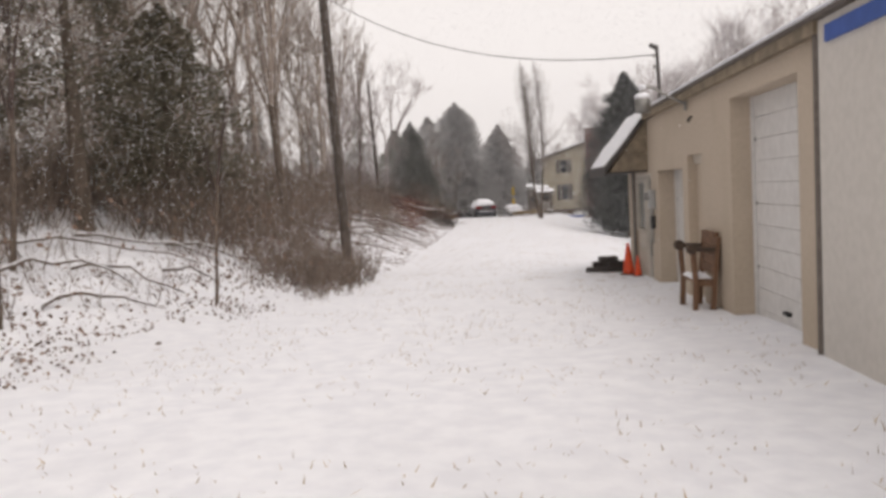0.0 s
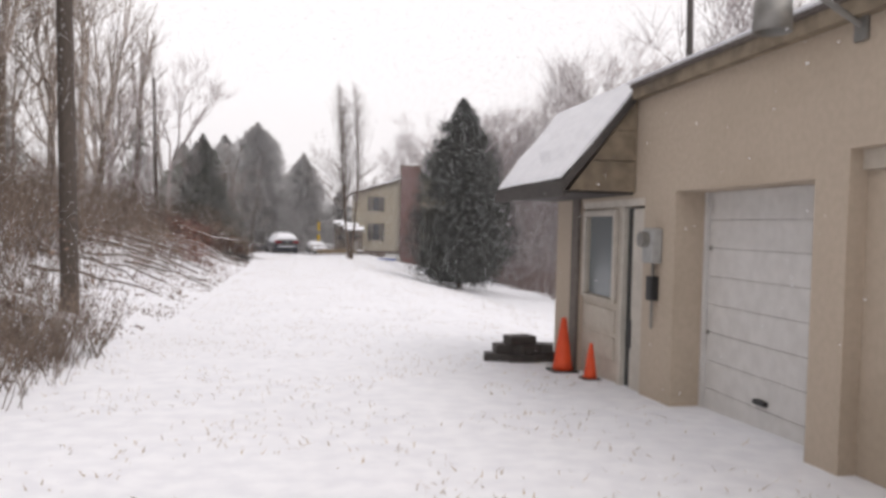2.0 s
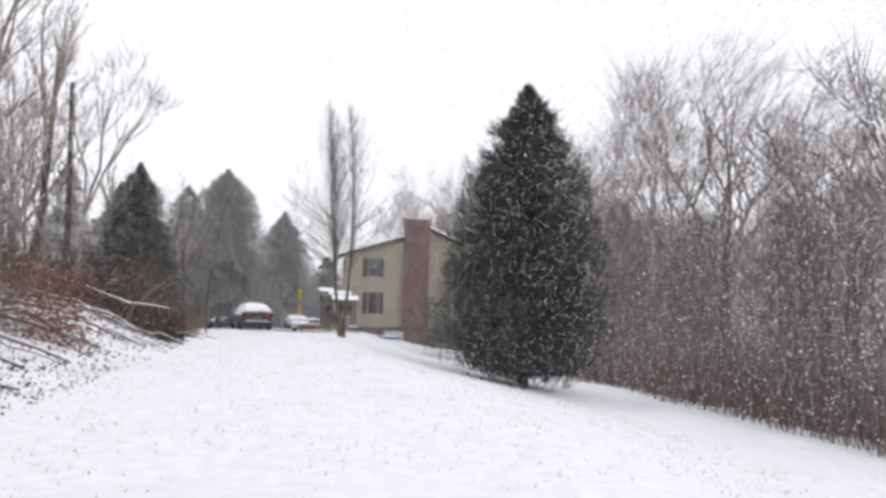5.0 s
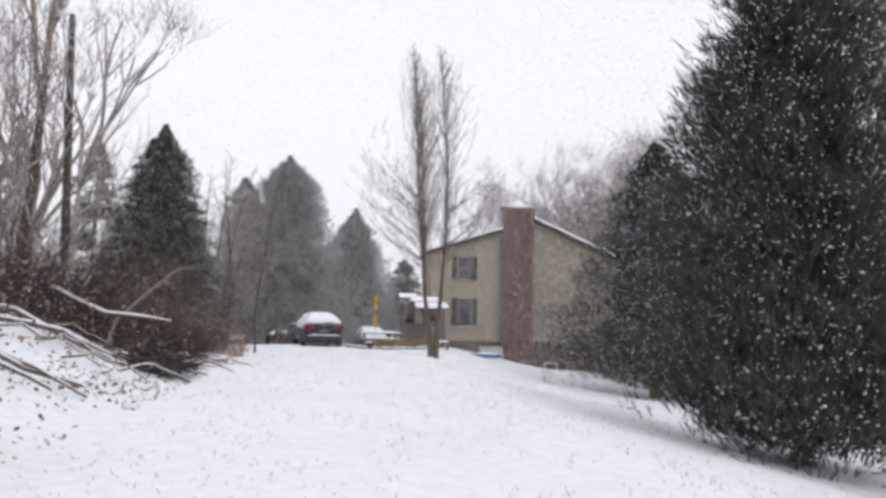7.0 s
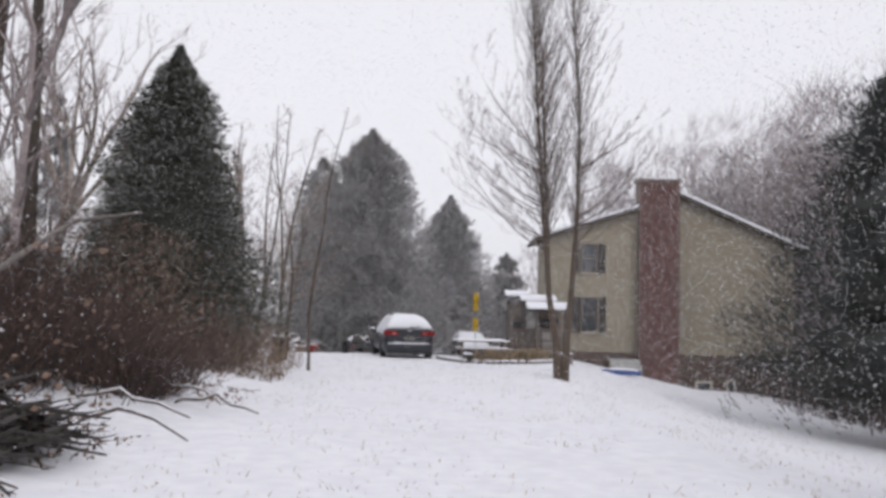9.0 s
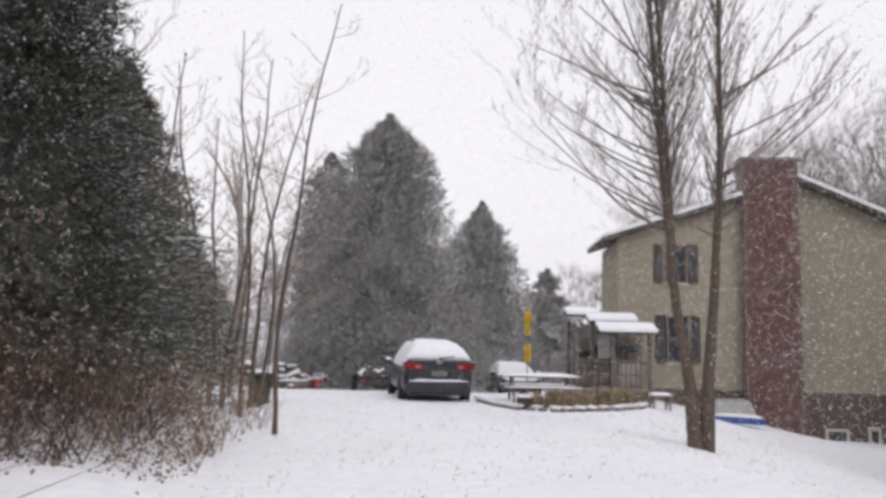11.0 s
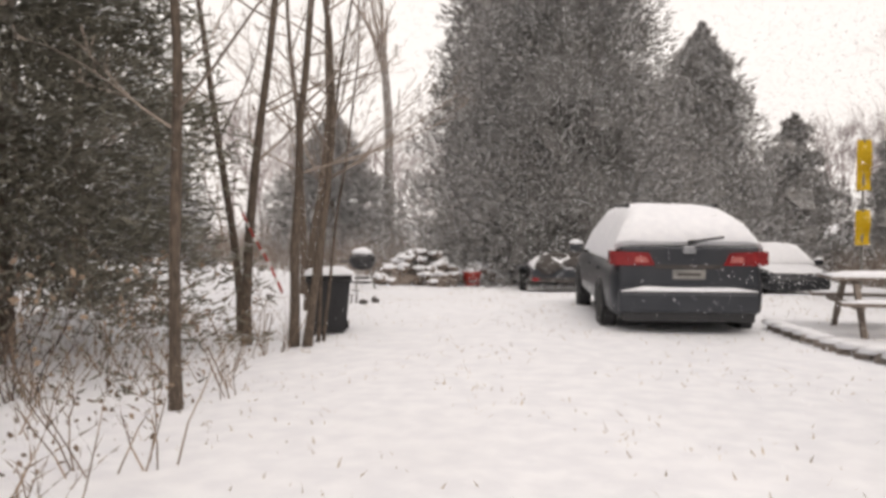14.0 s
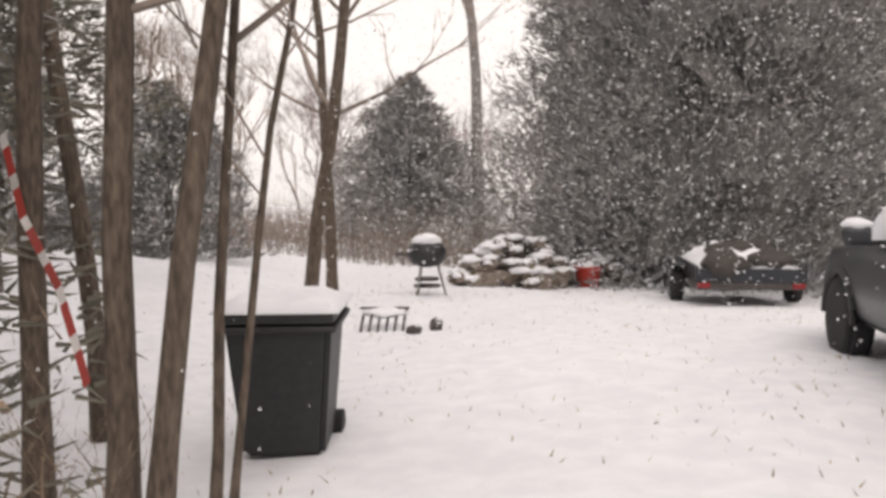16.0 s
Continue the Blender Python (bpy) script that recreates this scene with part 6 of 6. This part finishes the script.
def shrub(seed, h, stems):
    rng = random.Random(seed)
    segs = []
    for _ in range(stems):
        a = rng.uniform(0, 2 * math.pi)
        grow(rng, segs, Vector((rng.uniform(-0.15, 0.15), rng.uniform(-0.15, 0.15), -0.05)), Vector((math.cos(a) * 0.5, math.sin(a) * 0.5, 1)), h * rng.uniform(0.6, 1.1), 0.008, 1, 0.6, 0.0, 2, 0.5, 0.28, 4)
    v, f = tube_mesh([(a, b, max(r0, 0.004), max(r1, 0.003)) for a, b, r0, r1 in segs], 3, 0.0052)
    flat = [(q[0], q[1], q[2]) for q in f] + [(q[0], q[2], q[3]) for q in f if len(q) == 4]
    return np.array([tuple(x) for x in v]), np.array(flat)


SHRUB = [shrub(200 + k, 1.3, 5) for k in range(6)]
bank = []
while len(bank) < 520:
    y = rngp.uniform(4, 66)
    d = abs(rngp.gauss(0, 3.2)) + 0.5
    x = lerp_table(FOOT, y) - d - (1.2 if y < 45 else 0.6)
    if (41 < y < 47.3 and d < 4.5) or (y < 15.5 and d < 5.5 and rngp.random() < 0.8):
        continue
    if noise.noise(Vector((x * 0.35, y * 0.35, 9))) > (-0.25 if not 24 < y < 50 or d > 4 else 0.0):
        bank.append((x, y, rngp.uniform(0.5, 1.5) * (1.25 if d > 2.5 else 0.8)))
for _ in range(230):
    x, y = rngp.gauss(-3.1, 0.6), rngp.gauss(16.3, 1.3)
    if x < -2.0:
        bank.append((x, y, rngp.uniform(0.5, 0.95)))
bank += [(-4.2 - 2.2 * rngp.random(), rngp.uniform(16.5, 22.0), rngp.uniform(0.7, 1.3)) for _ in range(60)]
bank += [(-4.4 - 3.6 * rngp.random(), rngp.uniform(7, 14.5), rngp.uniform(0.4, 0.95)) for _ in range(34)]
bank += [(-7.6 - 4.5 * rngp.random(), rngp.uniform(7, 24), rngp.uniform(1.5, 2.6)) for _ in range(70)]
planted("bank_thicket", SHRUB, [p for p in bank if p[1] < 44], TWIG_B, "tangled leafless brush along the snowy bank", "brush", 4)
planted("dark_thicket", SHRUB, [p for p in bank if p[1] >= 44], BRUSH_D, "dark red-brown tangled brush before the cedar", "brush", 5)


def stems(name, n, place, h, w, material, seed, label, lean=0.22):
    """Countless thin upright stems, for brush seen from far off."""
    rng = np.random.default_rng(seed)
    pts = [(x, y, ground_z(x, y) - 0.1) for x, y in (place(rng) for _ in range(n))]
    scatter_blades(name, pts, h, w, material, seed + 1, label, "brush", lean)


def hill_place(g, y0, y1):
    y = g.uniform(y0, y1)
    return lerp_table(FOOT, y) - (6.0 if y < 17 else 3.5) - abs(g.normal(0, 11)), y


def bank_spot(g):
    y = 47.8 + (5.0 * g.random() if g.random() < 0.8 else 13.5 * g.random())
    c = round(y / 1.7) * 1.7
    return lerp_table(FOOT, y) - 1.6 - 0.8 * math.sin(c * 2.3) - abs(g.normal(0, 1.4)), c + g.normal(0, 0.45)


stems("slope_saplings", 22000, lambda g: (14.5 + abs(g.normal(0, 14)), g.uniform(22, 120)), 5.5, 0.012, TWIG_P, 611, "dense grey saplings in the wood", 0.12)
stems("slope_brush", 36000, lambda g: (13.3 + abs(g.normal(0, 12)), g.uniform(22, 110)), 2.4, 0.013, TWIG_R, 601, "red-brown leafless brush at the wood's foot")
stems("far_brush", 16000, lambda g: (g.uniform(-45, -8), g.uniform(88, 112)), 2.2, 0.012, TWIG, 603, "brown leafless brush behind the yard")
stems("yard_brush", 6000, lambda g: (g.uniform(5.5, 17), g.uniform(89, 100)), 1.6, 0.012, TWIG, 605, "brown leafless brush behind the house")
stems("hill_brush", 24000, lambda g: hill_place(g, 3, 46), 2.2, 0.011, TWIG_B, 607, "brown leafless brush under the hillside wood", 0.42)
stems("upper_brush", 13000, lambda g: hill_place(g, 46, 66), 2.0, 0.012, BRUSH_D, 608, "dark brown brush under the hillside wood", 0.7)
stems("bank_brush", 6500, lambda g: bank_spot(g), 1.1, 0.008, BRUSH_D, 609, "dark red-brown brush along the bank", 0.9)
weeds = []
while len(weeds) < 70:
    x, y = rngp.uniform(-7.5, -2.6), rngp.uniform(56.5, 68.5)
    if x < lerp_table([(56, -2.7), (60, -3.0), (64, -4.0), (69, -5.9)], y):
        weeds.append((x, y, rngp.uniform(0.5, 1.15)))
planted("verge_weeds", SHRUB, weeds, WEED, "brown dead weeds and brush on the verge", "weeds", 7)


# clinging and fallen dead leaves, grass tips through the snow
def leaf_bits(name, n, region, size, material, seed, label, lift=(0.0, 1.4), keep=0.0):
    rng = np.random.default_rng(seed)
    pts = []
    while len(pts) < n:
        x, y = region(rng)
        if noise.noise(Vector((x * 0.5, y * 0.5, seed))) < keep:
            continue
        pts.append((x, y, ground_z(x, y) + rng.uniform(*lift) ** 1.5))
    p = np.array(pts)
    e1 = rng.normal(0, 1, (n, 3))
    e1 /= np.linalg.norm(e1, axis=1)[:, None]
    e2 = np.cross(e1, rng.normal(0, 1, (n, 3)))
    e2 /= np.linalg.norm(e2, axis=1)[:, None]
    s = size * rng.uniform(0.5, 1.3, n)[:, None]
    vs = np.stack([p - e1 * s, p + e2 * s * 0.6, p + e1 * s, p - e2 * s * 0.6], 1).reshape(-1, 3)
    ob = py_ob(name, vs.tolist(), np.arange(n * 4).reshape(-1, 4).tolist(), material)
    return tagged(ob, label, "leaves", kind="stuff")


def bank_region(rng):
    y = rng.uniform(4, 62)
    return lerp_table(FOOT, y) - 0.1 - abs(rng.normal(0, 2.6)), y


leaf_bits("dead_leaves", 7000, bank_region, 0.038, DRYLEAF, 301, "brown dead leaves on brush along the bank", (0.0, 1.5), 0.05)
leaf_bits("leaf_litter", 9000, bank_region, 0.032, DRYLEAF, 302, "brown leaf litter showing through snow", (0.0, 0.1), -0.1)


def weed_region(rng):
    y = 56 + 12 * rng.random() ** 1.6
    return lerp_table([(56, -2.9), (60, -3.3), (64, -4.4), (69, -6.2)], y) - abs(rng.normal(0, 1.2)), y


leaf_bits("weed_leaves", 3500, weed_region, 0.026, WEED, 303, "brown dead leaves on verge weeds", (0.0, 1.15), -0.05)


def oak_region(rng):
    return -5.2 + rng.normal(0, 0.7), 55.2 + rng.normal(0, 0.9)


leaf_bits("clinging_leaves", 5000, oak_region, 0.03, DRYLEAF, 304, "rust brown leaves clinging to a bush", (0.2, 1.9), -1)


def rust_region(rng):
    return -3.9 + rng.normal(0, 0.4), 38.4 + rng.normal(0, 0.9)


leaf_bits("rust_leaves", 2600, rust_region, 0.04, RUST, 305, "rust red leaves clinging to a bush", (0.0, 1.35), -1)


def lane_region(rng):
    y = rng.uniform(2, 80)
    return rng.uniform(lerp_table(FOOT, y), 5.5 if y < 18 else 9), y


rl = np.random.default_rng(401)
gpts = []
while len(gpts) < 15000:
    x, y = lane_region(rl)
    if x > 3.9 and y < 17.6:
        continue
    if noise.noise(Vector((x * 0.8, y * 0.8, 3))) > -0.1:
        gpts.append((x, y, ground_z(x, y) - 0.005))
scatter_blades("grass_tips", gpts, 0.045, 0.006, DRYGRASS, 402, "dry grass tips poking through the snow", "grass", 0.7)


# fallen snowy branches and a root heap on the bank
def fallen(x, y, dx, dy, ln, r, seed):
    ob = thing("fallen_branch", pose(0, 0, 0), "fallen bare branch with snow along it", "branch", "fallen branches on the bank")
    rng = random.Random(seed)
    pts = []
    for i in range(7):
        t = i / 6
        px, py = x + dx * ln * t, y + dy * ln * t
        pts.append(Vector((px + rng.uniform(-0.06, 0.06), py + rng.uniform(-0.06, 0.06), ground_z(px, py) + 0.05 + 0.28 * math.sin(math.pi * t) * rng.uniform(0.4, 1))))
    v, f = tube_path(pts, [r * (1 - 0.11 * i) for i in range(7)], 8)
    py_ob("limb", v, f, BARK, ob, smooth=True)
    v, f = tube_path([p + Vector((0, 0, r * 0.75)) for p in pts], [r * 0.72 * (1 - 0.11 * i) for i in range(7)], 6)
    py_ob("snow_strip", v, f, SNOW, ob, smooth=True)


for k, (x, y, dx, dy, ln, r) in enumerate([(-7.0, 33, 0.85, 0.3, 4.6, 0.06), (-6.5, 35.5, 0.9, 0.2, 4.0, 0.05), (-7.2, 37, 0.8, 0.5, 5.0, 0.07), (-6.0, 39.5, 0.8, -0.2, 3.2, 0.05), (-6.8, 41.5, 0.9, 0.3, 4.2, 0.06), (-6.2, 44.0, 0.7, 0.6, 4.0, 0.06), (-6.4, 28, 0.8, 0.45, 3.8, 0.05), (-6.0, 30.5, 0.8, 0.5, 4.2, 0.05), (-5.5, 25.0, 0.7, 0.6, 3.4, 0.045), (-7.4, 46.5, 0.9, -0.1, 4.5, 0.06)]):
    fallen(x, y, dx, dy, ln, r, 500 + k)
rngf = random.Random(55)
for k in range(9):
    y = 29 + 2.0 * k + rngf.uniform(-0.4, 0.4)
    fallen(lerp_table(FOOT, y) - rngf.uniform(2.2, 4.2), y, 0.85, rngf.uniform(-0.5, 0.8), rngf.uniform(1.8, 3.4), rngf.uniform(0.022, 0.045), 530 + k)
def snowy_limb(pts, radii, label):
    ob = thing("fallen_branch", pose(0, 0, 0), label, "branch", "fallen branches on the bank")
    pts = [Vector(p) for p in pts]
    v, f = tube_path(pts, radii, 8)
    py_ob("limb", v, f, BARK, ob, smooth=True)
    v, f = tube_path([p + Vector((0, 0, r * 0.6)) for p, r in zip(pts, radii)], [r * 0.8 for r in radii], 6)
    py_ob("snow_strip", v, f, SNOW, ob, smooth=True)


snowy_limb([(-6.2, 49.2, ground_z(-6.2, 49.2)), (-5.76, 48.8, 1.5), (-4.8, 47.6, 1.22), (-3.92, 46.55, 1.0), (-3.4, 46.5, 0.97), (-3.05, 46.55, 0.93), (-2.75, 46.6, 0.88)], [0.06, 0.055, 0.05, 0.045, 0.036, 0.028, 0.016], "bent fallen log lined with snow on the bank")
ob = thing("fallen_branch", pose(0, 0, 0), "grey limb leaning up out of the brush", "branch", "fallen branches on the bank")
v, f = tube_path([Vector(p) for p in ((-4.15, 47.26, ground_z(-4.15, 47.26) - 0.05), (-4.0, 47.38, 0.86), (-3.5, 47.77, 1.45), (-3.02, 48.14, 1.95), (-2.45, 48.4, 2.08))], [0.038, 0.036, 0.031, 0.024, 0.012], 8)
py_ob("limb", v, f, BARK_G, ob, smooth=True)
for k, (x, y, dx, dy) in enumerate([(-3.9, 44.6, 0.8, 0.4), (-4.6, 45.2, 0.9, 0.1), (-3.3, 45.3, 0.7, 0.5), (-5.2, 47.0, 0.9, 0.3), (-3.0, 48.6, 0.8, -0.3), (-3.6, 49.6, 0.9, 0.1), (-2.9, 50.8, 0.8, -0.2), (-3.8, 51.5, 0.9, -0.1)]):
    fallen(x, y, dx, dy, 1.5, 0.026, 570 + k)
for k, (x, y, dx, dy, ln) in enumerate([(-8.5, 12.4, 0.8, 0.55, 4.2), (-7.0, 10.2, 0.7, 0.6, 2.6), (-6.2, 11.6, 0.9, 0.2, 2.0), (-5.4, 9.4, 0.6, 0.7, 1.8), (-7.8, 14.5, 0.9, 0.3, 3.0), (-5.6, 13.6, 0.8, -0.3, 1.8), (-6.6, 16.0, 0.9, 0.1, 2.6)]):
    fallen(x, y, dx, dy, ln, 0.035, 590 + k)
heap = thing("root_heap", pose(*gp(-3.13, 46.83)), "dark heap of roots and branches on the bank", "heap")
rngh = random.Random(8)
hs = []
for k in range(330):
    a = rngh.uniform(0, 2 * math.pi)
    rr = rngh.random() ** 0.5 * 0.75
    p = Vector((rr * math.cos(a), rr * math.sin(a), max(0, 0.85 * (0.85 - rr)) * rngh.random()))
    b = rngh.uniform(0, 2 * math.pi)
    grow(rngh, hs, p, Vector((math.cos(b), math.sin(b), rngh.uniform(-0.35, 0.35))), rngh.uniform(0.3, 0.7), rngh.uniform(0.012, 0.04), 1, 0.6, 0, 1, 0.5, 0.3, 3)
v, f = tube_mesh(hs, 5)
tagged(py_ob("tangle", v, f, FASCIA, heap), kind="stuff")

# red and white barrier tape between the young trees
tape = thing("barrier_tape", pose(0, 0, 0), "red and white barrier tape hung between trees", "tape")
tp = [(-6.45, 68.32, 0.98), (-6.18, 68.2, 0.60), (-5.98, 68.2, 0.30), (-5.74, 68.12, -0.08)]
for k in range(18):
    t0, t1 = k / 18 * 3, (k + 1) / 18 * 3
    def at(t):
        i = min(2, int(t))
        return Vector(tp[i]).lerp(Vector(tp[i + 1]), t - i)
    a, b = at(t0), at(t1)
    bm = bmesh.new()
    up = Vector((0.007, 0.012, 0.012))
    vs = [bm.verts.new(q) for q in (a - up, b - up, b + up, a + up)]
    bm.faces.new(vs)
    bmesh.ops.solidify(bm, geom=bm.faces[:], thickness=0.003)
    part("stripe", bm, REDPL if k % 3 else TAPE_W, tape)

# ---------- chimney bricks ----------
def brick_mesh():
    bm = bmesh.new()
    box(bm, -0.097, 0.097, -0.012, 0.02, -0.028, 0.028)
    bmesh.ops.bevel(bm, geom=[e for e in bm.edges if abs(e.verts[0].co.y + 0.012) < 1e-4 and abs(e.verts[1].co.y + 0.012) < 1e-4], offset=0.005, segments=1, affect="EDGES")
    me = bpy.data.meshes.new("brick")
    bm.to_mesh(me)
    bm.free()
    me.materials.append(BRICK)
    return me


bme = brick_mesh()
bv = np.array([v.co[:] for v in bme.vertices])
bf = [tuple(p.vertices) for p in bme.polygons]
rest_v, rest_f = [], []
row = 0
z = -2.2
while z < 7.17:
    x = 8.79 + (0.1 if row % 2 else 0.0) + 0.1
    while x < 10.5:
        if 0.0 < z < 2.1:
            o = new("brick", bme)
            o.parent = chim
            o.location = (x, 73.925, z)
        else:
            b0 = len(rest_v)
            rest_v += (bv + np.array([x, 73.925 + 0.004 * math.sin(x * 37 + z * 91), z])).tolist()
            rest_f += [tuple(i + b0 for i in q) for q in bf]
        x += 0.205
    z += 0.068
    row += 1
tagged(py_ob("brickwork", rest_v, rest_f, BRICK, chim), kind="stuff")

# ---------- falling snow ----------
def snowfall(name, n, lo, hi, seed, near, far, gap):
    """Loose flakes in a block of air, the larger ones clear of the lane and the buildings."""
    g = np.random.default_rng(seed)
    p = g.uniform(lo, hi, (n, 3))
    lane = np.interp(p[:, 1], [0, 40, 50, 58, 66], [0.7, 0.8, 0.2, -0.7, -3.2])
    off = np.sqrt((p[:, 0] - lane) ** 2 + np.maximum(0, p[:, 2] - 1.5) ** 2 + np.maximum(0, p[:, 1] - 66) ** 2)
    inside = ((p[:, 0] > 3.0) & (p[:, 1] < 18) & (p[:, 2] < 3.7)) | ((p[:, 0] > 4.7) & (p[:, 0] < 15.8) & (p[:, 1] > 74.3) & (p[:, 1] < 86) & (p[:, 2] < 6.8))
    keep = (off > gap) & ~inside
    p, off = p[keep], off[keep]
    m = len(p)
    e1 = g.normal(0, 1, (m, 3))
    e1 /= np.linalg.norm(e1, axis=1)[:, None]
    e2 = np.cross(e1, g.normal(0, 1, (m, 3)))
    e2 /= np.linalg.norm(e2, axis=1)[:, None]
    r = (np.clip(near + 0.0021 * off, near, far) * g.uniform(0.6, 1.2, m))[:, None]
    vs = np.stack([p + e1 * r, p + (-0.5 * e1 + 0.866 * e2) * r, p + (-0.5 * e1 - 0.866 * e2) * r], 1).reshape(-1, 3)
    ob = py_ob(name, vs.tolist(), np.arange(m * 3).reshape(-1, 3).tolist(), FLAKE)
    tagged(ob, "snowflakes falling through the air", "snow", kind="stuff")


snowfall("falling_snow", 50000, (-5, 6, -1), (6, 70, 5), 900, 0.003, 0.010, 1.2)
snowfall("falling_snow", 310000, (-16, 10, -1.5), (17, 72, 11), 901, 0.003, 0.020, 3.2)
snowfall("falling_snow", 70000, (14, 22, -4), (30, 90, 13), 902, 0.01, 0.030, 3.2)
snowfall("falling_snow", 240000, (-20, 70, -2), (19, 98, 12), 903, 0.002, 0.018, 3.2)
